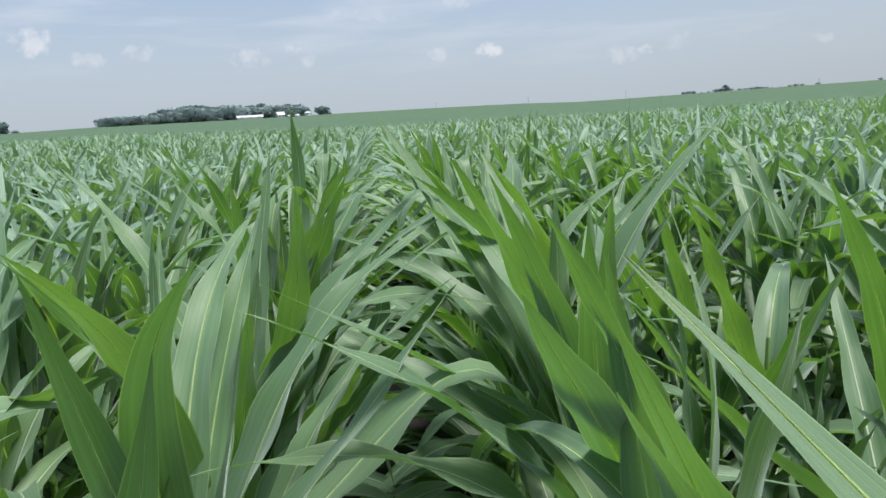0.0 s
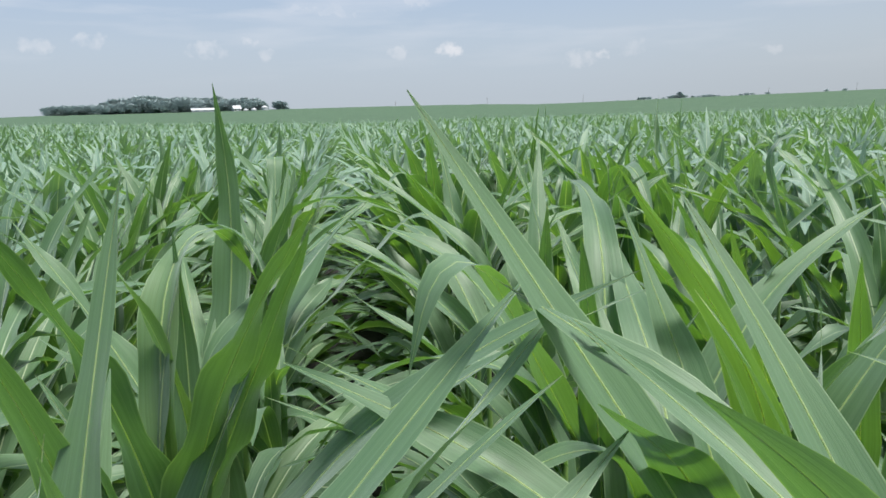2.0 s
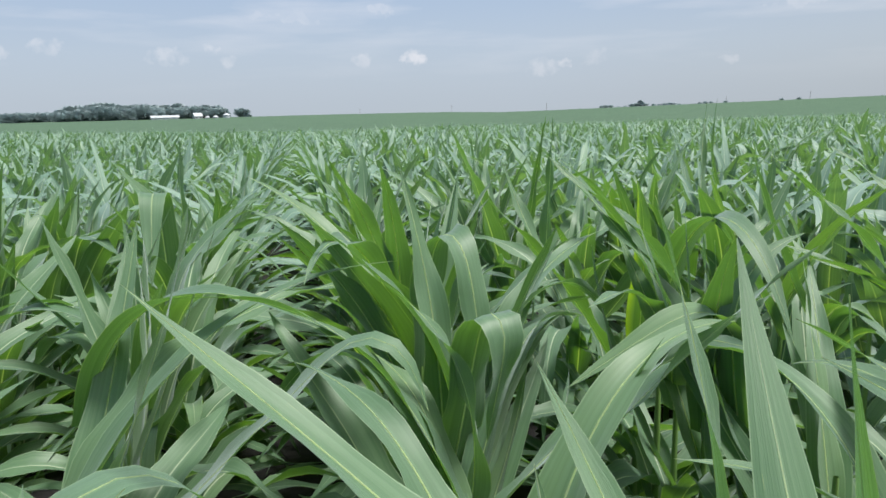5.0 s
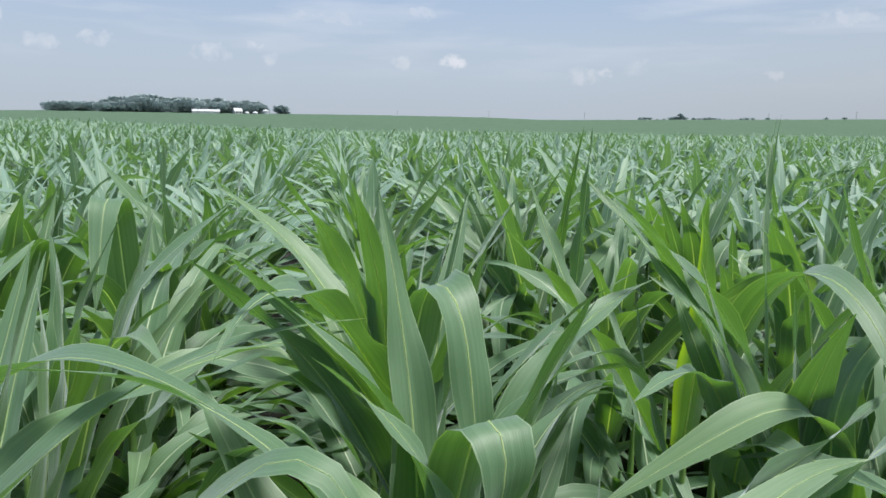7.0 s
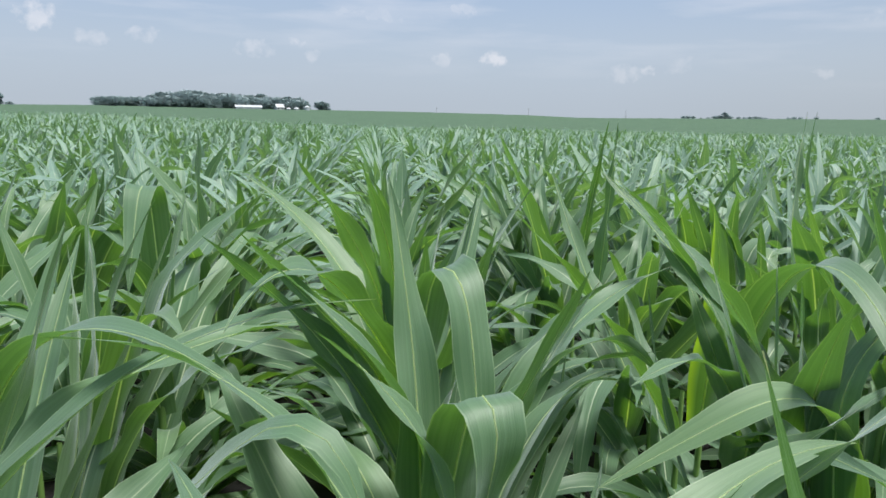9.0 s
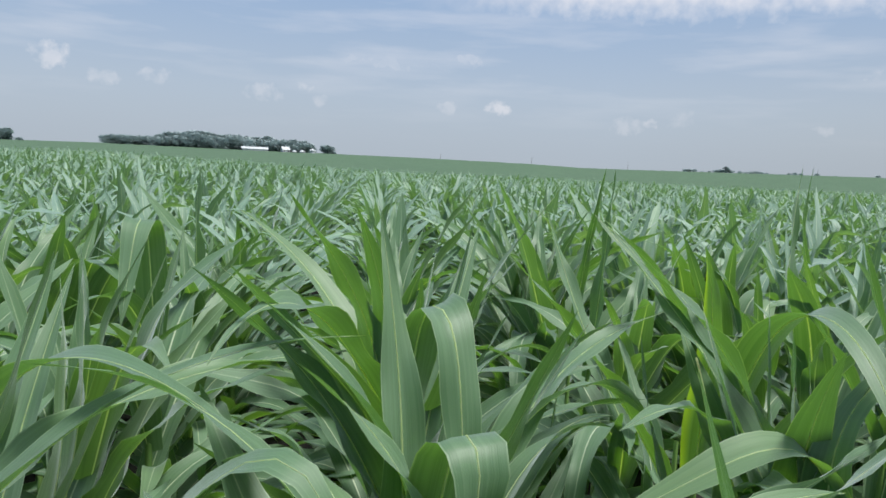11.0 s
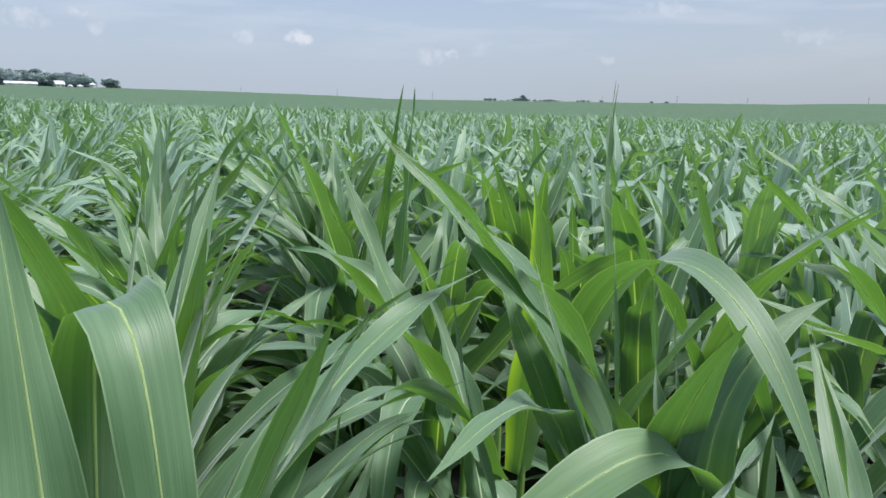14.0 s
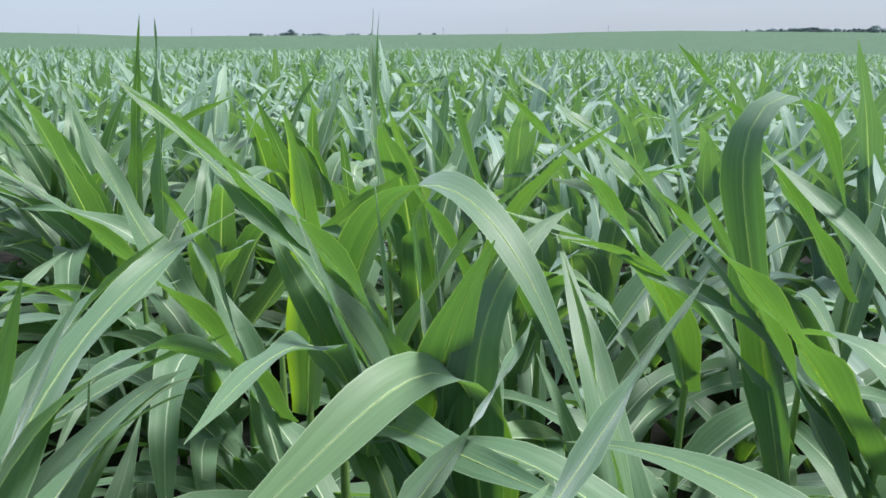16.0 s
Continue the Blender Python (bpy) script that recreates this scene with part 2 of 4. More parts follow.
# ---- mesh helpers ----
def mesh_object(name, verts, faces, mat, parent=None, label="", uvs=None, smooth=True):
    me = bpy.data.meshes.new(name)
    me.from_pydata([tuple(v) for v in verts], [], [tuple(f) for f in faces])
    if uvs is not None:
        layer = me.uv_layers.new(name="UVMap")
        idx = np.empty(len(me.loops), dtype=np.int32)
        me.loops.foreach_get("vertex_index", idx)
        layer.data.foreach_set("uv", np.asarray(uvs, dtype=np.float32)[idx].ravel())
    if smooth:
        me.shade_smooth()
    me.materials.append(mat)
    ob = new(name, me)
    ob.parent = parent
    if label:
        tagged(ob, label)
    return ob


def part(name, bm, mat, parent, label="", smooth=False):
    me = bpy.data.meshes.new(name)
    bm.to_mesh(me)
    bm.free()
    if smooth:
        me.shade_smooth()
    me.materials.append(mat)
    ob = new(name, me)
    ob.parent = parent
    return tagged(ob, label) if label else ob


def smoothstep(a, b, x):
    t = np.clip((np.asarray(x, dtype=float) - a) / (b - a), 0, 1)
    return t * t * (3 - 2 * t)


# ---- the lie of the land ----
CENTRE = (0.3, 2.7)
SKYLINE = [(-180, 0.1), (-60, 0.05), (-26, 0.03), (-20, 0.12), (-3, 0.10), (4, 0.09), (12, 0.04), (16, -0.09), (20, -0.05),
           (24, 0.02), (31, 0.12), (39, 0.26), (46, 0.38), (49, 0.52), (56, 0.68), (90, 0.6), (180, 0.1)]
CREST = 620.0


def skyline(az):
    return np.interp(az, [a for a, _ in SKYLINE], [e for _, e in SKYLINE])


def land(x, y):
    """Ground height: level round the walk, falling into a broad dip, then rising to the far crest."""
    dx, dy = np.asarray(x, dtype=float) - CENTRE[0], np.asarray(y, dtype=float) - CENTRE[1]
    r, az = np.hypot(dx, dy), np.degrees(np.arctan2(dx, dy))
    fall = np.interp(az, [-180, -60, -20, -5, 2, 27, 38, 60, 180], [0.006, 0.003, 0.003, 0.012, 0.0145, 0.0125, 0.0105, 0.009, 0.006])
    sight = 1.62 + np.maximum(r, 1) * np.tan(np.radians(skyline(az))) - 1.25
    dip = -fall * (np.sqrt(np.maximum(r - 3, 0) ** 2 + 4) - 2)
    far = sight - 0.030 * np.maximum(CREST - r, 0) * np.clip(1.12 - r / CREST * 0.75, 0.2, 1.1) - np.maximum(r - CREST, 0) * 0.0006
    w = smoothstep(95, 250, r)
    return dip * (1 - w) + far * w


def polar_sheet(name, az0, az1, n_az, radii, mat, lift, rough_amp, label, kind, category, rise=0.0, dip=0.0):
    az = np.radians(np.linspace(az0, az1, n_az))
    R = np.asarray(radii)
    A, RR = np.meshgrid(az, R)
    x, y = CENTRE[0] + RR * np.sin(A), CENTRE[1] + RR * np.cos(A)
    z = land(x, y) + lift + rise * (RR - R[0]) / (R[-1] - R[0])
    if rough_amp:
        z = z + (np.random.rand(*z.shape) - 0.5) * rough_amp
    z[0] -= dip
    v = np.stack([x, y, z], -1).reshape(-1, 3)
    i = np.arange(len(R) - 1)[:, None] * n_az + np.arange(n_az - 1)[None, :]
    i = i.ravel()
    f = np.stack([i, i + n_az, i + n_az + 1, i + 1], -1)
    ob = mesh_object(name, v.tolist(), f.tolist(), mat)
    return tagged(ob, label, category, "", kind)


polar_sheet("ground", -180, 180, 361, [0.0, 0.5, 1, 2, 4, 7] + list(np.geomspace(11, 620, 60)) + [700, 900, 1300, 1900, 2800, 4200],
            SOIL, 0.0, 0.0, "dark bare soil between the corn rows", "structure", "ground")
polar_sheet("distant_corn", -180, 180, 721, [55.8] + list(np.geomspace(57, 620, 72)) + [640, 690, 800, 1100, 1500, 2200, 3000, 4200], CANOPY, 1.02, 0.34,
            "even green corn canopy covering the far hillside", "stuff", "crop", 0.0, 0.55)
polar_sheet("distant_corn", 72, 325, 300, list(np.geomspace(7.2, 58, 34)), CANOPY, 0.95, 0.3,
            "even green corn canopy behind the walk", "stuff", "crop")
# filler sheet stands in for lower leaves and lightens gaps as haze would
polar_sheet("understory_fill", -37, 72, 360, list(np.linspace(11, 57.4, 80)), CANOPY, 0.42, 0.3,
            "plain fill sheet for the lower leaves, added to lighten the gaps between rows", "stuff", "crop", 0.42)


# ---- corn ----
def blade(base, az, length, width, launch, bend, at, sharp, sweep=0.0, twist=0.0, cup=0.28, wave=0.0, phase=0.0, n=16, cols=5, rib=False):
    """One leaf blade: leaves the stalk at base towards az (degrees right of +y), launch degrees off the vertical, and
    bends over by bend degrees about the fraction `at` of its length, gently (sharp 4) or in a crease (sharp 40)."""
    s = np.linspace(0, 1, n + 1)
    lo, hi = 1 / (1 + math.exp(sharp * at)), 1 / (1 + math.exp(-sharp * (1 - at)))
    sig = (1 / (1 + np.exp(-sharp * (s - at))) - lo) / (hi - lo)
    th = np.radians(launch + bend * sig)
    ph = np.radians(az + sweep * s ** 1.5)
    d = np.stack([np.sin(th) * np.sin(ph), np.sin(th) * np.cos(ph), np.cos(th)], -1)
    mid = (d[1:] + d[:-1]) * 0.5 * (length / n)
    c = np.concatenate([np.zeros((1, 3)), np.cumsum(mid, 0)]) + np.asarray(base)
    side = np.stack([np.cos(ph), -np.sin(ph), np.zeros_like(ph)], -1)
    up = np.cross(side, d)
    tw = np.radians(twist * s)[:, None]
    side, up = side * np.cos(tw) + up * np.sin(tw), up * np.cos(tw) - side * np.sin(tw)
    prof = (0.60 + 0.40 * smoothstep(0, 0.28, s)) * (1 - s ** (3.0 if sharp >= 15 else 1.6)) ** 0.98
    half = 0.615 * width * np.maximum(prof, 0.010)
    u = np.linspace(-1, 1, cols)
    gut = cup * (1.15 - 0.75 * s)
    v, uv = [], []
    for k in range(cols):
        a = abs(u[k])
        ripple = wave * a * a * np.sin(phase + 2.1 * np.sign(u[k]) + s * length * 26) * np.sin(np.pi * s) ** 0.7
        v.append(c + side * (u[k] * half * (1 - 0.25 * gut))[:, None] + up * (half * gut * a ** 1.3 * 1.5 + ripple)[:, None])
        uv.append(np.stack([np.full(n + 1, u[k] * 0.5 + 0.5), s], -1))
    v, uv = np.stack(v, 1).reshape(-1, 3), np.stack(uv, 1).reshape(-1, 2)
    i = (np.arange(n)[:, None] * cols + np.arange(cols - 1)[None, :]).ravel()
    f = np.stack([i, i + 1, i + cols + 1, i + cols], -1)
    if not rib:
        return v, f, uv
    # raised midrib: a thin keel that tapers out towards the tip
    k = np.maximum(1 - s / 0.93, 0)[:, None] ** 0.7 * (0.55 + 0.45 * width / 0.09)
    ring = [c + side * 0.0026 * k + up * 0.0006, c + up * 0.0015 * k + up * 0.0004, c - side * 0.0026 * k + up * 0.0006, c - up * 0.0014 * k]
    rv = np.stack(ring, 1).reshape(-1, 3)
    i = (np.arange(n)[:, None] * 4 + np.arange(4)[None, :]).ravel()
    j = (np.arange(n)[:, None] * 4 + (np.arange(4)[None, :] + 1) % 4).ravel()
    return v, f, uv, rv, np.stack([i, j, j + 4, i + 4], -1)


def tube(points, radii, sides=7):
    v, f = [], []
    for k, (p, r) in enumerate(zip(points, radii)):
        for j in range(sides):
            a = 2 * math.pi * j / sides
            v.append((p[0] + r * math.cos(a), p[1] + r * math.sin(a), p[2]))
            if k:
                b, q = k * sides, (k - 1) * sides
                f.append((q + j, q + (j + 1) % sides, b + (j + 1) % sides, b + j))
    return v, f


def plant_plan(rng):
    """Blade parameters of one plant: lower blades arch over, upper ones stand, the whorl points up."""
    plan, az = [], rng.uniform(0, 360)
    count = rng.choice([11, 12, 12, 13])
    for i in range(count):
        k = i / (count - 1)
        az += 180 + rng.gauss(0, 16)
        z = 0.15 + 0.74 * k ** 0.9
        if k < 0.45:
            q = dict(length=rng.uniform(0.64, 0.86), width=rng.uniform(0.080, 0.100), launch=rng.uniform(34, 52), bend=rng.uniform(55, 95),
                     at=rng.uniform(0.4, 0.6), sharp=rng.uniform(5, 9))
        elif k < 0.80:
            q = dict(length=rng.uniform(0.68, 0.88), width=rng.uniform(0.090, 0.116), launch=rng.uniform(16, 40),
                     bend=rng.choice([rng.uniform(8, 30), rng.uniform(15, 48), rng.uniform(40, 90), rng.uniform(80, 135)]), at=rng.uniform(0.45, 0.7), sharp=rng.choice([5, 7, 10, 18]))
        else:
            q = dict(length=rng.uniform(0.42, 0.56), width=rng.uniform(0.055, 0.080), launch=rng.uniform(6, 24),
                     bend=rng.choice([rng.uniform(4, 25), rng.uniform(15, 50), rng.uniform(45, 110)]), at=rng.uniform(0.45, 0.75), sharp=rng.uniform(4, 10))
        q.update(base=(0, 0, z), az=az, sweep=rng.gauss(0, 14), twist=rng.gauss(0, 26), cup=rng.uniform(0.18, 0.42),
                 wave=rng.uniform(0.003, 0.017), phase=rng.uniform(0, 6))
        plan.append(q)
    # broad low leaves that close the space between the rows
    for _ in range(3):
        plan.append(dict(base=(0, 0, rng.uniform(0.12, 0.19)), az=rng.uniform(0, 360), length=rng.uniform(0.55, 0.74), width=rng.uniform(0.088, 0.110),
                         launch=rng.uniform(38, 58), bend=rng.uniform(35, 75), at=rng.uniform(0.4, 0.6), sharp=rng.uniform(5, 9), sweep=rng.gauss(0, 14),
                         twist=rng.gauss(0, 20), cup=rng.uniform(0.1, 0.3), wave=rng.uniform(0.0, 0.012), phase=rng.uniform(0, 6)))
    return plan


def corn_plant(x, y, plan, label, top=0.98):
    """A plant thing: stalk and blades as parts, standing on the ground at x, y."""
    base = new("corn_plant")
    base.matrix_basis = pose(x, y, float(land(x, y)))
    lean = random.uniform(-0.01, 0.01)
    zs = np.linspace(-0.03, top, 9)
    v, f = tube([(lean * z, 0, z) for z in zs], [0.015 * (1 - 0.62 * max(z, 0) / top) + (0.0015 if k % 2 else 0) for k, z in enumerate(zs)])
    mesh_object("stalk", v, f, STALK, base)
    for q in plan:
        q = dict(q)
        mat = BLADE_YELLOW if q.pop("yellow", False) else BLADE
        note = q.pop("note", "")
        if q.get("rib"):
            v, f, uv, rv, rf = blade(**q)
            leaf = mesh_object("leaf", v.tolist(), f.tolist(), mat, base, note, uv)
            mesh_object("midrib", rv.tolist(), rf.tolist(), MIDRIB, leaf, "pale raised midrib")
        else:
            v, f, uv = blade(**q)
            mesh_object("leaf", v.tolist(), f.tolist(), mat, base, note, uv)
    return tagged(base, label, "corn plant", "corn plants in the rows")


ROW_X, ROW_STEP, PLANT_STEP = 0.40, 0.765, 0.17
PATH = [(r[1], r[2]) for r in EYE_ROWS]


def clear_of_path(x, y, gap):
    for (ax, ay), (bx, by) in zip(PATH, PATH[1:]):
        dx, dy = bx - ax, by - ay
        t = max(0.0, min(1.0, ((x - ax) * dx + (y - ay) * dy) / max(dx * dx + dy * dy, 1e-9)))
        if math.hypot(x - ax - t * dx, y - ay - t * dy) < gap:
            return False
    return True

# plants beside the walk, blade by blade
HERO_PLANTS = []


def stand(x, y, *blades):
    HERO_PLANTS.append((x, y, blades))


def lf(z, az, length, width, launch, bend, at, sharp, sweep=0, twist=0, yellow=False):
    return dict(base=(0, 0, z), az=az, length=length, width=width, launch=launch, bend=bend, at=at, sharp=sharp, sweep=sweep, twist=twist, yellow=yellow, n=24, rib=True)


# -- blades: height of the base, heading, length, width, angle off the vertical, bend, where, how sharply, sweep, twist
stand(-0.365, 0.76, lf(0.77, 141, 0.78, 0.088, 18, 9, 0.55, 6, 0, -2))
stand(-0.365, 0.91, lf(0.88, 78, 0.71, 0.081, 45, -2, 0.56, 4, -16, 9),
      lf(0.67, 70, 0.75, 0.085, 16, -5, 0.55, 4, 0, 0),
      lf(0.77, 36, 0.75, 0.084, 7, 0, 0.55, 4, 0, 3))
stand(-0.365, 1.04, lf(0.80, 178, 0.81, 0.091, 25, 2, 0.55, 6, -3, -2),
      lf(0.82, 17, 0.80, 0.090, 24, 18, 0.56, 5, 1, 0),
      lf(0.92, 166, 0.82, 0.090, 24, 33, 0.58, 8, -24, 0),
      lf(0.82, 75, 0.95, 0.092, 50, 102, 0.70, 23, -6, -6),
      lf(0.89, 8, 0.81, 0.093, 20, 53, 0.60, 7, 4, -7),
      lf(0.72, 211, 0.74, 0.084, 5, 18, 0.57, 4, 0, 3),
      lf(0.81, 219, 0.75, 0.084, -4, 45, 0.66, 5, 0, 3),
      lf(0.64, 48, 0.81, 0.082, 26, 30, 0.64, 5, 1, 7))
stand(-0.365, 1.18, lf(0.82, 58, 0.88, 0.095, 27, 45, 0.65, 7, -4, -12),
      lf(0.89, 179, 0.83, 0.091, 18, 39, 0.56, 7, 3, -2))
stand(-0.365, 1.27, lf(0.63, 330, 0.97, 0.094, 42, -15, 0.55, 6, 30, -1),
      lf(0.68, 74, 0.84, 0.087, 24, 35, 0.61, 5, 1, -5))
stand(-0.365, 1.49, lf(0.87, 67, 0.84, 0.093, 27, 25, 0.45, 8, -3, -10),
      lf(0.71, 156, 0.76, 0.084, 22, 15, 0.55, 6, 3, -6),
      lf(0.90, 63, 0.60, 0.076, -13, 66, 0.76, 5, 1, -7),
      lf(0.90, 72, 0.79, 0.077, 34, 18, 0.48, 4, -5, 14),
      lf(0.68, 44, 0.76, 0.083, 9, 4, 0.56, 4, 2, 7),
      lf(0.69, 71, 0.71, 0.084, -5, 25, 0.64, 4, 1, -2))
stand(-0.365, 1.64, lf(0.86, 100, 0.82, 0.093, 24, 84, 0.59, 6, 1, -10),
      lf(0.82, 25, 0.80, 0.088, 14, 6, 0.55, 6, 1, 3),
      lf(0.64, 194, 0.78, 0.111, -7, -28, 0.52, 5, -8, -14),
      lf(0.75, 73, 0.84, 0.082, 27, 35, 0.56, 4, 0, 8),
      lf(0.77, 81, 0.80, 0.076, 20, 88, 0.58, 8, 5, 12))
stand(-0.365, 1.82, lf(0.70, 294, 1.05, 0.093, 27, 28, 0.76, 14, 6, 7),
      lf(0.82, 147, 0.90, 0.102, 41, -8, 0.56, 6, 26, 4),
      lf(0.63, 144, 0.81, 0.102, 44, 4, 0.55, 6, 5, 30),
      lf(0.68, 254, 0.86, 0.090, -45, 192, 0.90, 9, -13, -12),
      lf(0.68, 67, 0.74, 0.078, -14, 39, 0.51, 4, -6, 1),
      lf(0.64, 257, 0.77, 0.086, -17, 40, 0.64, 5, -1, 1))
stand(-0.365, 1.96, lf(0.83, 100, 0.92, 0.097, 35, 30, 0.64, 9, 4, -26),
      lf(0.51, 122, 1.00, 0.100, 37, 9, 0.57, 6, 11, 38),
      lf(0.83, 172, 0.79, 0.085, 15, 25, 0.57, 7, 5, 8))
stand(-0.365, 2.04, lf(0.86, 90, 0.97, 0.075, 39, 34, 0.45, 4, -2, 28),
      lf(0.83, 46, 0.85, 0.076, 23, 44, 0.75, 5, -1, 33))
stand(-0.365, 2.26, lf(0.70, 21, 0.76, 0.090, 15, -18, 0.54, 6, 0, -1),
      lf(0.85, 141, 0.83, 0.091, 24, 21, 0.54, 6, 2, 3),
      lf(1.00, 19, 0.81, 0.074, 1, 138, 0.58, 9, -3, 12),
      lf(0.85, 199, 0.80, 0.089, 14, 25, 0.55, 6, 0, 1),
      lf(0.71, 234, 0.76, 0.086, -12, 41, 0.64, 5, 0, -2),
      lf(0.69, 51, 0.73, 0.086, -6, 25, 0.61, 4, 1, -2))
stand(-0.365, 2.42, lf(0.87, 45, 0.82, 0.093, 17, 50, 0.44, 13, -4, -8),
      lf(0.84, 145, 0.82, 0.100, 36, 3, 0.54, 6, 4, 15),
      lf(0.95, 55, 0.72, 0.078, 17, 53, 0.43, 4, -7, 30))
stand(-0.365, 2.56, lf(0.78, 287, 0.80, 0.090, 23, 16, 0.55, 6, 0, 0),
      lf(0.92, 43, 0.82, 0.092, 44, 100, 0.82, 20, -6, -4),
      lf(0.71, 351, 0.76, 0.097, 25, 31, 0.55, 6, -8, -1),
      lf(0.81, 275, 0.81, 0.066, -23, 181, 0.86, 9, 18, -10))
stand(-0.365, 2.72, lf(0.89, 32, 0.83, 0.102, 17, -27, 0.65, 6, -2, -19),
      lf(0.80, 132, 0.80, 0.090, 20, 10, 0.55, 6, 1, -1))
stand(-0.365, 2.87, lf(0.67, 90, 0.74, 0.084, 8, 2, 0.56, 4, 0, -1),
      lf(0.82, 63, 0.69, 0.064, 0, 11, 0.49, 4, 0, -8))
stand(-0.365, 3.12, lf(0.77, 351, 0.79, 0.090, 24, 27, 0.55, 6, -1, 0))
stand(-0.365, 3.65, lf(0.86, 71, 0.92, 0.083, 32, 60, 0.64, 5, 3, 2),
      lf(0.73, 91, 0.82, 0.086, 26, -8, 0.57, 4, 3, 2))
stand(-0.365, 3.73, lf(0.74, 21, 0.78, 0.099, 30, -2, 0.55, 6, -6, -8),
      lf(0.68, 105, 1.05, 0.096, 45, 118, 0.85, 34, 13, -17),
      lf(0.88, 64, 0.90, 0.093, 31, 62, 0.46, 6, -2, -13))
stand(-0.365, 3.96, lf(0.99, 121, 0.82, 0.091, 19, 95, 0.46, 5, 0, -2),
      lf(0.70, 5, 0.78, 0.090, 27, 13, 0.55, 6, -2, 0))
stand(-0.365, 4.15, lf(0.61, 84, 0.77, 0.087, 17, -21, 0.56, 4, 0, 3),
      lf(0.69, 87, 0.82, 0.086, 24, -4, 0.55, 4, 1, 1))
stand(-0.365, 4.27, lf(0.65, 85, 0.78, 0.087, 15, -18, 0.55, 4, 0, 2))
stand(-0.365, 5.07, lf(0.96, 179, 0.84, 0.091, 11, 143, 0.57, 28, 1, 1))
stand(-0.365, 5.78, lf(0.79, 234, 0.81, 0.095, 10, -17, 0.55, 4, 1, -3))
stand(0.4, -0.19, lf(0.92, 314, 0.87, 0.094, 22, 28, 0.55, 7, 3, 14))
stand(0.4, 0.63, lf(0.85, 225, 0.81, 0.090, 22, 19, 0.56, 7, -2, 0),
      lf(0.82, 224, 0.81, 0.090, 22, 19, 0.55, 6, 0, -1),
      lf(0.94, 331, 0.88, 0.083, 35, 121, 0.56, 4, 14, -14))
stand(0.4, 0.89, lf(0.86, 222, 0.81, 0.089, 16, 26, 0.56, 7, 3, 1),
      lf(0.77, 223, 0.79, 0.088, 19, 2, 0.55, 6, -4, 1),
      lf(0.66, 294, 0.72, 0.084, 1, 15, 0.51, 4, 1, 0),
      lf(0.76, 327, 0.73, 0.079, 31, 116, 0.64, 10, 13, -16),
      lf(0.71, 162, 0.77, 0.085, 16, -3, 0.55, 4, 2, -1))
stand(0.4, 1.03, lf(0.76, 269, 0.88, 0.090, 34, 64, 0.58, 6, -1, 1),
      lf(0.99, 213, 0.82, 0.096, 45, 9, 0.53, 6, -9, -8),
      lf(0.90, 331, 0.89, 0.096, 26, 48, 0.60, 4, 6, 14),
      lf(0.72, 299, 0.83, 0.078, -21, 43, 0.60, 4, 1, 5),
      lf(0.73, 270, 0.71, 0.080, -18, 74, 0.82, 5, -5, 13),
      lf(0.69, 115, 0.77, 0.076, 20, 1, 0.55, 4, 0, 10),
      lf(0.79, 265, 0.88, 0.086, 28, 36, 0.54, 5, 1, 1),
      lf(0.66, 302, 0.78, 0.073, -16, 30, 0.55, 4, 2, -1))
stand(0.4, 1.22, lf(0.96, 322, 0.85, 0.089, 24, 51, 0.54, 9, 6, -3),
      lf(0.86, 218, 0.84, 0.092, 22, 19, 0.54, 6, -1, -5),
      lf(0.79, 218, 0.79, 0.088, 17, 16, 0.56, 6, 2, 1),
      lf(0.82, 204, 0.81, 0.090, 22, 19, 0.55, 6, -6, 0),
      lf(0.73, 312, 0.76, 0.085, 3, -3, 0.55, 4, 0, 0))
stand(0.4, 1.33, lf(0.90, 21, 0.82, 0.080, 18, 84, 0.59, 9, -7, -13),
      lf(0.79, 190, 0.80, 0.090, 21, 6, 0.55, 6, 1, -1),
      lf(0.85, 335, 0.82, 0.098, 18, 23, 0.55, 6, 3, 14),
      lf(0.89, 219, 0.86, 0.093, 25, 20, 0.55, 6, 0, 0),
      lf(0.94, 247, 0.80, 0.085, 51, 6, 0.51, 5, 4, 0))
stand(0.4, 1.50, lf(0.86, 296, 0.91, 0.103, 21, 13, 0.38, 10, 1, 39),
      lf(0.71, 178, 0.79, 0.114, 28, -35, 0.56, 8, 6, 12),
      lf(0.96, 69, 0.86, 0.088, 20, 35, 0.50, 7, -1, 4),
      lf(0.87, 241, 0.80, 0.102, 11, 44, 0.59, 8, 1, -35),
      lf(0.75, 284, 0.85, 0.085, -15, 65, 0.37, 5, 4, -1))
stand(0.4, 1.65, lf(0.81, 343, 0.79, 0.093, 17, 17, 0.54, 7, 0, 5),
      lf(0.83, 300, 0.84, 0.106, 25, 51, 0.48, 7, 2, 29),
      lf(0.73, 285, 0.93, 0.104, 50, 21, 0.48, 5, 3, 29),
      lf(0.71, 181, 0.76, 0.098, 14, -19, 0.54, 6, 3, 7),
      lf(0.76, 295, 0.74, 0.082, -9, 46, 0.64, 4, -1, 2),
      lf(0.73, 94, 0.76, 0.083, 16, 19, 0.56, 4, 0, 7))
stand(0.4, 1.74, lf(0.97, 335, 0.70, 0.068, 14, 75, 0.41, 5, 4, -73),
      lf(0.73, 278, 0.75, 0.085, -9, 39, 0.60, 4, 0, 0))
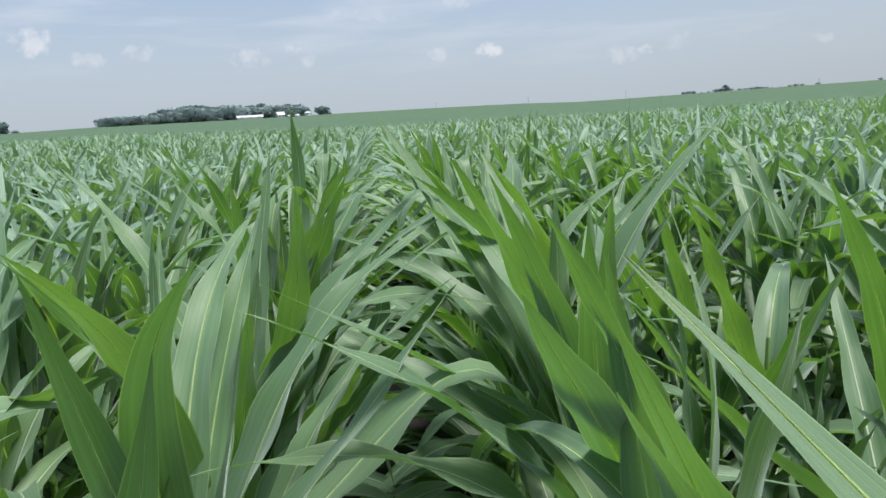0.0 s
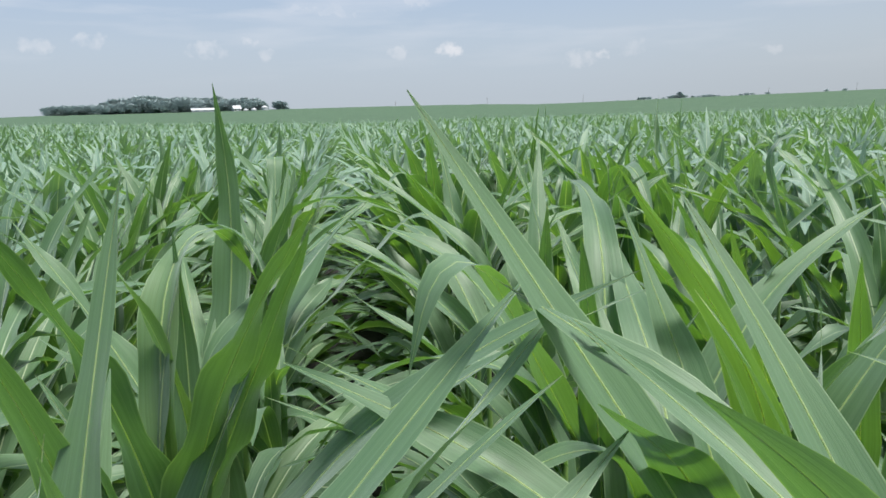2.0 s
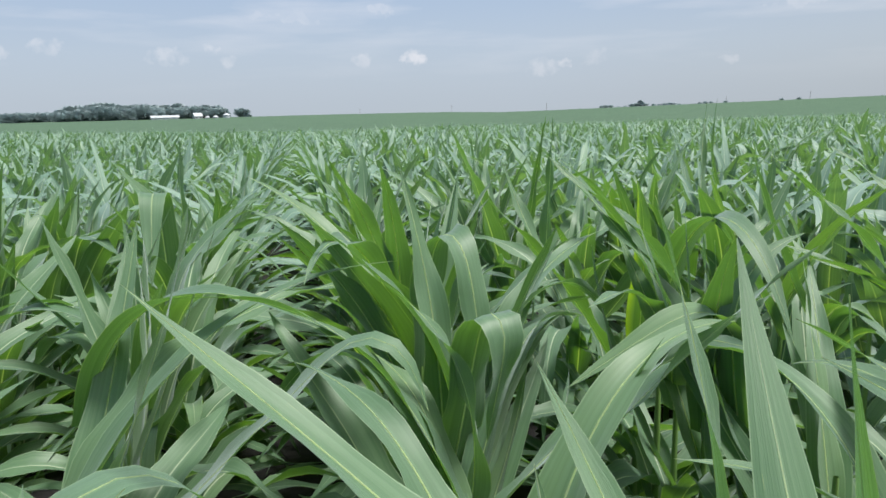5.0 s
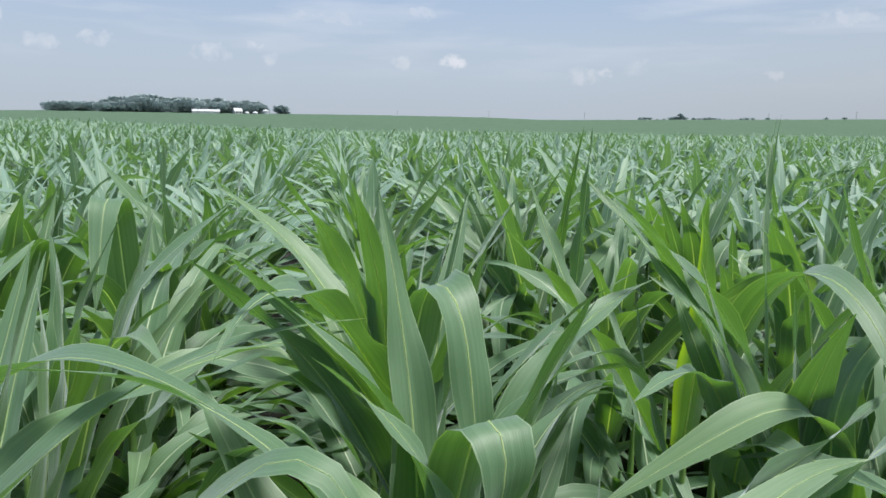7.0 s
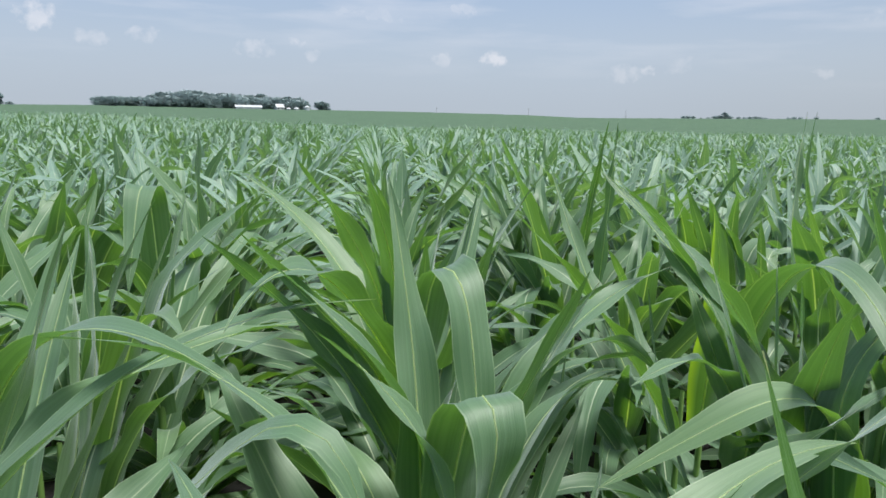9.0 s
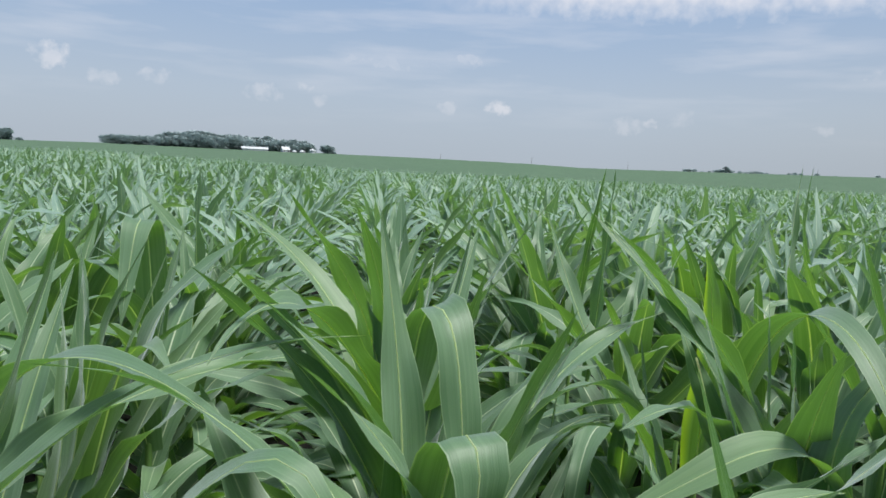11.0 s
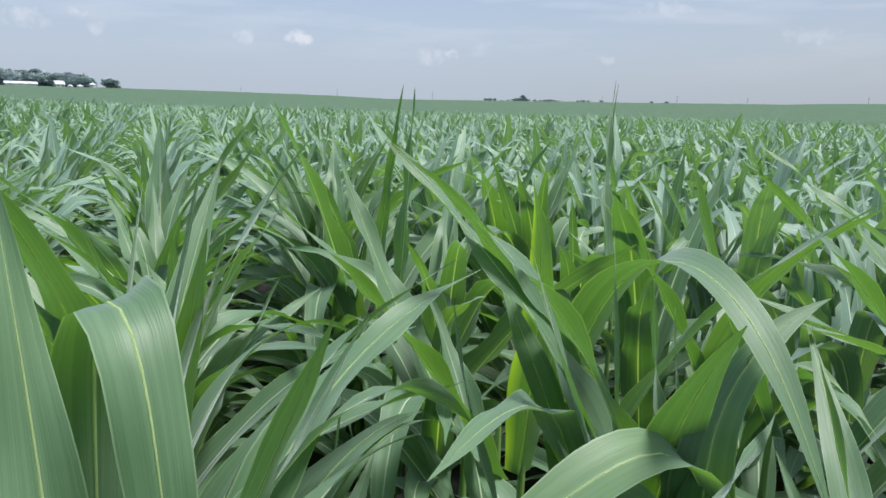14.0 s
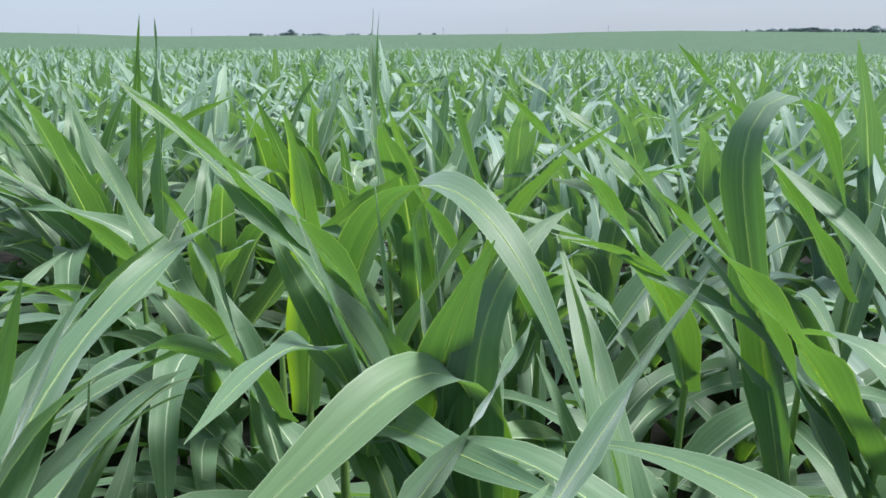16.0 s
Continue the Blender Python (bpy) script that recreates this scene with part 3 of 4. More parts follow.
stand(0.4, 1.86, lf(0.92, 211, 0.76, 0.105, 27, 29, 0.44, 6, 16, -16),
      lf(0.82, 84, 0.77, 0.098, 17, 30, 0.52, 7, -1, -18),
      lf(0.79, 79, 0.88, 0.098, 22, -62, 0.45, 9, -2, -21),
      lf(0.86, 10, 0.92, 0.105, 31, 37, 0.38, 11, -2, 15),
      lf(0.63, 132, 0.81, 0.087, 18, -23, 0.55, 4, 0, 1))
stand(0.4, 2.04, lf(0.78, 358, 0.78, 0.101, 18, 32, 0.51, 8, -1, 11),
      lf(0.89, 73, 0.81, 0.092, 16, 56, 0.55, 7, 0, -4),
      lf(0.79, 135, 0.80, 0.086, 22, 11, 0.53, 4, 0, 0),
      lf(0.79, 261, 0.79, 0.083, 24, 36, 0.39, 5, 10, -1),
      lf(0.79, 234, 0.70, 0.064, 6, 83, 0.54, 9, -2, 23))
stand(0.4, 2.22, lf(0.74, 211, 0.76, 0.085, 14, 9, 0.55, 6, 3, 1),
      lf(0.97, 19, 0.87, 0.090, 20, 72, 0.56, 7, -14, 5),
      lf(0.93, 250, 0.78, 0.092, 28, 137, 0.75, 28, -2, 8),
      lf(0.55, 97, 0.78, 0.090, -18, 60, 0.44, 4, -16, -8),
      lf(0.80, 299, 0.69, 0.077, -8, 35, 0.48, 4, 4, -4),
      lf(0.72, 111, 0.76, 0.084, 15, 16, 0.55, 5, -1, 3),
      lf(0.87, 287, 0.76, 0.081, 18, 106, 0.52, 8, -3, -7),
      lf(0.73, 299, 0.79, 0.076, 24, 40, 0.54, 5, 1, -18))
stand(0.4, 2.35, lf(0.59, 282, 0.82, 0.071, 35, 36, 0.47, 5, 5, -21))
stand(0.4, 2.47, lf(0.81, 345, 0.77, 0.088, 17, 30, 0.57, 7, -2, -6),
      lf(0.87, 300, 0.80, 0.093, 20, 59, 0.60, 8, -1, 11),
      lf(0.83, 291, 0.84, 0.092, 27, 41, 0.58, 6, -1, 6))
stand(0.4, 2.61, lf(0.83, 266, 0.78, 0.073, -10, 37, 0.51, 4, -33, 57),
      lf(0.68, 124, 0.71, 0.079, 14, 1, 0.55, 4, 1, 9))
stand(0.4, 2.70, lf(0.73, 190, 0.78, 0.090, 25, -6, 0.55, 6, 2, -1),
      lf(0.81, 185, 0.83, 0.090, 20, -64, 0.52, 10, 15, 0),
      lf(0.91, 301, 0.82, 0.090, 16, 42, 0.44, 11, 3, -1),
      lf(0.73, 184, 0.80, 0.093, 30, 49, 0.53, 6, -1, 0),
      lf(0.80, 290, 0.84, 0.071, 24, 51, 0.55, 4, -2, -23),
      lf(0.82, 311, 0.67, 0.054, -15, 56, 0.40, 4, 22, -40))
stand(0.4, 2.85, lf(0.64, 293, 0.72, 0.082, 6, 4, 0.55, 5, 0, -1),
      lf(0.83, 284, 0.77, 0.076, 23, 56, 0.46, 5, 2, -18))
stand(0.4, 2.95, lf(0.83, 327, 0.80, 0.089, 34, 64, 0.70, 9, 7, -2),
      lf(0.58, 117, 0.75, 0.061, 24, -16, 0.60, 4, 0, 18),
      lf(0.70, 324, 0.90, 0.077, -23, 41, 0.54, 4, -18, -8))
stand(0.4, 3.23, lf(0.83, 64, 0.79, 0.094, 17, 85, 0.63, 6, 1, -16))
stand(0.4, 3.43, lf(0.84, 94, 0.85, 0.076, 37, 23, 0.48, 4, -12, 64),
      lf(0.62, 51, 0.77, 0.049, 30, 47, 0.50, 4, -34, 115))
stand(0.4, 3.54, lf(0.84, 88, 0.95, 0.073, 40, 44, 0.34, 5, -34, 102),
      lf(0.63, 132, 0.76, 0.084, 26, 3, 0.55, 4, 1, 0),
      lf(0.87, 320, 0.83, 0.075, 29, 113, 0.51, 9, -2, -34),
      lf(0.89, 289, 0.79, 0.072, 21, 75, 0.60, 6, 0, -38),
      lf(0.81, 323, 0.73, 0.073, 14, 86, 0.52, 8, 1, -45))
stand(0.4, 3.62, lf(0.79, 50, 0.78, 0.072, 27, 83, 0.60, 9, -10, 44),
      lf(0.76, 261, 0.67, 0.076, -15, 67, 0.64, 4, -2, 5))
stand(0.4, 3.75, lf(0.72, 53, 0.78, 0.092, 29, 77, 0.68, 7, -6, -4),
      lf(0.81, 159, 0.82, 0.087, 18, 181, 0.65, 34, 6, 4),
      lf(0.81, 55, 0.87, 0.092, 29, 54, 0.63, 8, 4, -3),
      lf(0.78, 342, 0.78, 0.095, 1, 25, 0.58, 7, -3, 7),
      lf(0.64, 8, 0.79, 0.051, 29, 57, 0.54, 4, 2, 69),
      lf(0.71, 87, 0.73, 0.074, 13, 19, 0.59, 5, 1, 11),
      lf(0.70, 57, 0.82, 0.077, 33, 82, 0.72, 8, -14, 21),
      lf(0.86, 67, 0.80, 0.075, 26, 112, 0.66, 8, -12, 52),
      lf(0.77, 261, 0.80, 0.081, -14, 67, 0.43, 4, 4, 1),
      lf(0.53, 57, 0.82, 0.067, 38, -7, 0.56, 4, -35, 77))
stand(0.4, 3.99, lf(1.02, 158, 0.85, 0.075, 8, 162, 0.48, 20, 3, -9),
      lf(0.74, 151, 0.82, 0.092, 34, -5, 0.56, 6, 3, 7),
      lf(0.80, 28, 0.79, 0.097, 20, 22, 0.56, 6, -3, -6),
      lf(0.79, 70, 0.82, 0.076, 26, 47, 0.62, 5, 0, 39),
      lf(0.74, 84, 0.70, 0.077, 9, 9, 0.57, 5, 1, 8),
      lf(0.76, 72, 0.76, 0.076, 24, 67, 0.51, 9, 2, 34))
stand(0.4, 4.15, lf(0.93, 212, 0.73, 0.098, 28, 21, 0.29, 10, 2, -12),
      lf(0.84, 219, 0.80, 0.098, 30, 21, 0.58, 6, 2, -19),
      lf(1.05, 215, 0.72, 0.091, 38, 89, 0.79, 7, -13, 9),
      lf(0.73, 83, 0.67, 0.077, 9, 16, 0.57, 4, 0, 16),
      lf(0.78, 64, 0.75, 0.074, 21, 102, 0.69, 8, -15, 42),
      lf(0.74, 76, 0.77, 0.083, 10, 2, 0.55, 5, 0, 2),
      lf(0.75, 95, 0.72, 0.084, 2, 7, 0.56, 4, 0, 0))
stand(0.4, 4.32, lf(0.89, 208, 0.81, 0.090, 16, 34, 0.51, 7, 2, -1),
      lf(0.98, 311, 0.77, 0.092, 33, 37, 0.56, 6, 1, 3),
      lf(0.87, 190, 0.81, 0.088, 16, 33, 0.54, 7, 7, 2),
      lf(0.74, 159, 0.81, 0.092, 31, -2, 0.55, 6, 4, 4),
      lf(0.79, 72, 0.69, 0.078, 10, 10, 0.57, 4, 0, 20),
      lf(0.84, 93, 0.79, 0.074, 14, 23, 0.51, 4, -1, 6))
stand(1.165, 1.41, lf(0.83, 238, 0.82, 0.093, 24, 21, 0.55, 6, 0, -4),
      lf(0.56, 261, 1.05, 0.109, 52, -17, 0.61, 4, 2, -5),
      lf(0.77, 9, 0.78, 0.080, 18, 35, 0.56, 4, 0, -8))
stand(1.165, 2.01, lf(0.64, 247, 0.86, 0.095, 24, 3, 0.55, 6, -1, -8),
      lf(0.63, 186, 0.76, 0.087, 31, 12, 0.54, 6, 4, -3),
      lf(0.73, 35, 0.77, 0.105, 32, 70, 0.50, 6, 3, -1))
stand(1.165, 2.51, lf(0.67, 228, 0.78, 0.080, 22, 16, 0.55, 6, -5, 2),
      lf(0.58, 278, 1.04, 0.094, 30, -1, 0.54, 4, 2, -12))
stand(1.165, 2.77, lf(0.60, 86, 0.80, 0.092, 29, 10, 0.55, 6, -1, -2),
      lf(0.67, 241, 0.81, 0.096, 35, -9, 0.56, 6, -7, -5))
stand(1.165, 2.95, lf(0.60, 238, 0.76, 0.084, 30, 8, 0.55, 6, -7, 4),
      lf(0.65, 263, 0.80, 0.088, 30, 10, 0.53, 4, -3, -3),
      lf(0.42, 306, 0.74, 0.083, 24, -23, 0.57, 4, 0, 1))
stand(1.165, 3.10, lf(0.75, 61, 0.91, 0.089, -42, -17, 0.57, 6, -22, -2),
      lf(0.80, 4, 0.77, 0.096, 24, 91, 0.55, 6, -4, 18),
      lf(0.66, 281, 0.79, 0.088, 32, 50, 0.71, 9, -4, -2),
      lf(0.80, 274, 0.75, 0.082, 15, 49, 0.60, 5, -3, 4))
stand(1.165, 3.33, lf(0.81, 337, 0.79, 0.099, 28, 94, 0.54, 7, 16, -27))
stand(1.165, 3.50, lf(0.71, 28, 0.76, 0.088, 28, 31, 0.53, 6, 3, -2),
      lf(0.73, 19, 0.70, 0.058, 20, 34, 0.54, 4, 13, -96))
stand(1.165, 3.66, lf(0.67, 321, 0.74, 0.077, 26, 9, 0.53, 4, 5, -18))
stand(1.165, 3.80, lf(0.73, 80, 0.72, 0.108, -11, 87, 0.75, 10, 6, -25),
      lf(0.84, 266, 0.76, 0.089, 10, 107, 0.47, 18, 0, 13),
      lf(0.63, 305, 0.74, 0.084, 13, -7, 0.55, 4, 0, 0),
      lf(0.74, 307, 0.60, 0.056, 12, -6, 0.58, 4, 1, -4),
      lf(0.58, 107, 0.75, 0.093, -22, 54, 0.69, 4, 3, -8),
      lf(0.69, 298, 0.77, 0.085, 25, -8, 0.58, 4, 1, 0))
stand(1.165, 3.98, lf(0.90, 313, 0.78, 0.094, 24, 25, 0.48, 7, 2, 15),
      lf(0.77, 211, 0.70, 0.111, 19, 24, 0.60, 6, -13, 12),
      lf(0.65, 334, 0.73, 0.106, 21, 12, 0.56, 6, 4, 25),
      lf(0.70, 299, 0.72, 0.075, 8, -4, 0.55, 4, 0, -1),
      lf(0.90, 276, 0.77, 0.084, 9, 42, 0.34, 4, 0, 2))
stand(1.165, 4.14, lf(0.81, 228, 0.81, 0.092, 24, 68, 0.55, 6, -1, 5),
      lf(0.77, 217, 0.86, 0.099, 37, 47, 0.53, 5, -47, -30),
      lf(0.83, 147, 0.78, 0.085, 13, 40, 0.57, 4, 0, 0),
      lf(0.53, 280, 0.79, 0.086, 28, -20, 0.59, 4, -2, -1),
      lf(0.89, 274, 0.74, 0.085, 5, 44, 0.35, 4, 1, 0))
stand(1.165, 4.24, lf(1.04, 182, 0.87, 0.098, 25, 125, 0.55, 8, -2, -13))
stand(1.165, 4.39, lf(0.80, 197, 0.78, 0.084, 18, 26, 0.58, 6, 24, 1, True))
stand(1.165, 4.50, lf(0.73, 259, 0.85, 0.089, 29, 17, 0.54, 4, 0, -5))
stand(1.165, 4.69, lf(0.72, 325, 0.88, 0.096, 36, -9, 0.55, 6, 5, 12))
stand(1.165, 5.30, lf(0.82, 75, 0.80, 0.082, 5, -2, 0.55, 4, 0, 2))
stand(1.165, 5.56, lf(0.88, 184, 0.84, 0.042, 22, 12, 0.55, 6, 0, -2))
stand(1.93, 3.57, lf(0.78, 285, 0.84, 0.093, 38, 14, 0.54, 6, 0, -9),
      lf(0.66, 307, 0.80, 0.086, 30, 2, 0.55, 4, -2, -2),
      lf(0.71, 318, 0.81, 0.086, 32, 12, 0.50, 4, 2, 0),
      lf(0.74, 315, 0.83, 0.084, 28, 48, 0.48, 4, 3, 0))
stand(1.93, 3.73, lf(0.65, 107, 1.21, 0.099, -18, 174, 0.73, 23, 6, -4),
      lf(0.75, 307, 0.85, 0.086, 28, 45, 0.49, 5, 1, 0))
stand(1.93, 3.98, lf(0.78, 261, 0.82, 0.092, 24, 51, 0.47, 6, 5, -12),
      lf(0.84, 297, 0.84, 0.086, 23, 29, 0.51, 4, 0, -1))
stand(1.93, 4.26, lf(0.73, 111, 0.86, 0.097, 32, 26, 0.50, 6, 2, -8))
stand(1.93, 4.45, lf(0.75, 286, 0.85, 0.088, 27, -12, 0.57, 4, -3, -4))
stand(1.93, 4.70, lf(0.84, 183, 0.81, 0.091, 28, 31, 0.51, 6, 0, 4),
      lf(0.74, 276, 0.81, 0.088, 24, 21, 0.53, 4, -1, -2))
stand(1.93, 5.20, lf(0.83, 327, 0.84, 0.093, 11, -16, 0.54, 4, 0, 4))
stand(2.695, 3.95, lf(0.63, 83, 0.80, 0.089, 23, 13, 0.55, 6, -2, 0),
      lf(0.84, 300, 0.95, 0.093, 34, 13, 0.54, 6, 0, -10))
stand(2.695, 4.19, lf(0.64, 229, 0.79, 0.090, 32, 85, 0.53, 5, -1, 0))
stand(2.695, 4.57, lf(0.82, 332, 0.77, 0.092, 43, 55, 0.48, 5, 2, 7),
      lf(0.87, 339, 0.87, 0.092, 35, 25, 0.53, 6, 0, 8))
stand(2.695, 6.15, lf(0.87, 262, 0.86, 0.042, 29, -38, 0.58, 8, 0, -2))
HERO_SPOTS = [(x, y, 0.11) for x, y, _ in HERO_PLANTS]


def grow_heroes():
    rng = random.Random(21)
    wordings = ["corn plant with broad arching leaves and pale midribs", "tall corn plant with a leaf folded over sharply", "corn plant with long upright pointed leaves",
             "corn plant with spreading blue-green leaves"]
    for x, y, blades in HERO_PLANTS:
        low = [q for q in plant_plan(rng) if q["base"][2] < 0.52][-8:]
        folded = any(q["sharp"] >= 20 for q in blades)
        tall = all(q["bend"] < 40 for q in blades)
        label = wordings[1] if folded else wordings[2] if tall else wordings[0] if len(blades) > 1 else wordings[3]
        if any(q["yellow"] for q in blades):
            label = "upright corn plant with one yellow-edged leaf"
        done = []
        for k, q in enumerate(blades):
            done.append(dict(q, cup=0.10 if q["sharp"] >= 20 else rng.uniform(0.16, 0.34), wave=rng.choice([0.003, 0.006, 0.010, 0.014]), phase=rng.uniform(0, 6)))
        corn_plant(x, y, low + done, label, max(0.9, max(q["base"][2] for q in blades) + 0.02))


grow_heroes()


def sow():
    """Stand of corn: the nearest plants are things of their own, those further off one mass."""
    rng = random.Random(7)
    kinds = [plant_plan(rng) for _ in range(16)]
    labels = ["waist-high green corn plant with arching leaves", "upright green corn plant with a pointed whorl",
              "leafy green corn plant with drooping lower leaves", "blue-green corn plant with pale leaf midribs"]
    near, rest = [], []
    for row in range(-62, 84):
        x0 = ROW_X + ROW_STEP * row
        y = -12 + rng.uniform(0, PLANT_STEP)
        while y < 66:
            y += PLANT_STEP * rng.uniform(0.82, 1.18)
            x = x0 + rng.gauss(0, 0.02)
            dx, dy = x - CENTRE[0], y - CENTRE[1]
            r, az = math.hypot(dx, dy), math.degrees(math.atan2(dx, dy))
            if r > 59.5 or (r > 7.5 and not -37 < az < 74):
                continue
            if any(math.hypot(x - hx, y - hy) < gap for hx, hy, gap in HERO_SPOTS):
                continue
            if not clear_of_path(x, y, 0.10):
                continue
            scale = rng.gauss(1.0 if r < 5 else 0.90, 0.055) if rng.random() > 0.04 or r < 5 else rng.uniform(0.98, 1.08)
            if not clear_of_path(x, y, 0.45):
                scale = min(scale, 0.84) if clear_of_path(x, y, 0.30) else rng.uniform(0.55, 0.68)
            if -0.8 < x < 1.6 and y < 4.4:
                scale = min(scale, rng.uniform(0.66, 0.76))
            spin, kind = rng.uniform(0, 360), rng.randrange(len(kinds))
            if -1.5 < x < 2.3 and -0.3 < y < 6.6 and len(near) < 250:
                near.append((x, y, scale, spin, kind))
            else:
                rest.append((x, y, scale, spin, kind, r))
    first = {}
    for x, y, scale, spin, kind in near:
        m = pose(x, y, float(land(x, y)), rng.gauss(0, 2.5), rng.gauss(0, 2.5), spin) @ Matrix.Diagonal((scale, scale, scale, 1))
        if kind not in first:
            first[kind] = corn_plant(x, y, kinds[kind], labels[kind % len(labels)])
            first[kind].matrix_basis = m
        else:
            ob = copy_thing(first[kind], m)
            ob.scale = (scale, scale, scale)
            ob.matrix_basis = m
    # the rest of the stand, with simpler blades further off
    tiers = [(0, 5, 8, 3, 0.0), (5, 12, 7, 3, 0.2), (12, 22, 5, 3, 0.38), (22, 35, 4, 2, 0.42), (35, 70, 3, 2, 0.58)]
    for r0, r1, n, cols, floor_z in tiers:
        low = []
        for plan in kinds:
            V, F, U, off = [], [], [], 0
            for q in plan:
                if r0 > 0:
                    q = {**q, "length": q["length"] * 1.02, "width": q["width"] * 1.08}
                if q["base"][2] < floor_z:
                    continue
                v, f, uv = blade(**{**q, "n": n, "cols": cols})
                V.append(v), F.append(f + off), U.append(uv)
                off += len(v)
            low.append((np.concatenate(V), np.concatenate(F), np.concatenate(U)))
        V, F, U, off = [], [], [], 0
        for x, y, scale, spin, kind, r in rest:
            if not r0 <= r < r1:
                continue
            v, f, uv = low[kind]
            a = math.radians(spin)
            c, s = math.cos(a) * scale, math.sin(a) * scale
            w = np.stack([v[:, 0] * c - v[:, 1] * s + x, v[:, 0] * s + v[:, 1] * c + y, v[:, 2] * scale + float(land(x, y))], -1)
            V.append(w), F.append(f + off), U.append(uv)
            off += len(w)
        ob = mass("corn_stand", np.concatenate(V), np.concatenate(F), np.concatenate(U), BLADE_FIELD_HAZED)
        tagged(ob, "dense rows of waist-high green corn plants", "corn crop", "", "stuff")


def mass(name, v, f, uv, mat):
    me = bpy.data.meshes.new(name)
    k = f.shape[1]
    me.vertices.add(len(v))
    me.vertices.foreach_set("co", v.astype(np.float32).ravel())
    me.loops.add(f.size)
    me.loops.foreach_set("vertex_index", f.astype(np.int32).ravel())
    me.polygons.add(len(f))
    me.polygons.foreach_set("loop_start", np.arange(len(f), dtype=np.int32) * k)
    me.polygons.foreach_set("loop_total", np.full(len(f), k, dtype=np.int32))
    me.update(calc_edges=True)
    if uv is not None:
        layer = me.uv_layers.new(name="UVMap")
        layer.data.foreach_set("uv", uv[f.ravel()].astype(np.float32).ravel())
    me.shade_smooth()
    me.materials.append(mat)
    return new(name, me)


sow()


# ---- distance: farm, trees, poles ----
def spot(az, r):
    """Ground point r metres out on heading az."""
    x, y = CENTRE[0] + r * math.sin(radians(az)), CENTRE[1] + r * math.cos(radians(az))
    return x, y, float(land(x, y))


def make_tree(seed, height, spread, label):
    rng = np.random.RandomState(seed)
    base = new("tree")
    v, f = tube([(0, 0, z) for z in np.linspace(-0.3, height * 0.55, 6)], np.linspace(0.32, 0.12, 6) * height / 12, 8)
    trunk = mesh_object("trunk", v, f, BARK, base)
    for k in range(4):
        a, h = k * 1.7 + seed, height * (0.25 + 0.07 * k)
        pts = [(math.cos(a) * t * spread * 0.55, math.sin(a) * t * spread * 0.55, h + t * height * 0.25) for t in (0, 0.5, 1)]
        v, f = tube(pts, [0.1 * height / 12, 0.06 * height / 12, 0.03], 5)
        mesh_object("limb", v, f, BARK, trunk)
    # crown of leaf clumps gathered into uneven lobes
    lobes = [(rng.normal(0, spread * 0.34), rng.normal(0, spread * 0.34), height * rng.uniform(0.22, 0.82), spread * rng.uniform(0.32, 0.52)) for _ in range(12)]
    lobes.append((0, 0, height * 0.84, spread * 0.32))
    V, F = [], []
    for cx, cy, cz, rad in lobes:
        for _ in range(110):
            d = rng.normal(size=3)
            d /= np.linalg.norm(d)
            c = np.array([cx, cy, cz]) + d * rad * rng.uniform(0.78, 1.08) * np.array([1, 1, 0.8])
            c[2] = min(max(c[2], 0.5), height)
            out = d * 0.8 + rng.normal(size=3) * 0.22 + np.array([0, 0, 0.3])
            out /= np.linalg.norm(out)
            a = np.cross(out, rng.normal(size=3))
            a /= np.linalg.norm(a)
            b = np.cross(out, a)
            s = rng.uniform(0.5, 0.9) * height / 12
            i = len(V)
            V += [c - a * s, c + b * s * 0.7, c + a * s, c - b * s * 0.7]
            F.append((i, i + 1, i + 2, i + 3))
    mesh_object("crown", V, F, TREE_LEAF_HAZED, base, "", None, False)
    return tagged(base, label, "tree", "trees on the skyline")


def set_on(ob, az, r, turn, scale):
    x, y, z = spot(az, r)
    ob.matrix_basis = pose(x, y, z, 0, 0, turn) @ Matrix.Diagonal((*scale, 1))


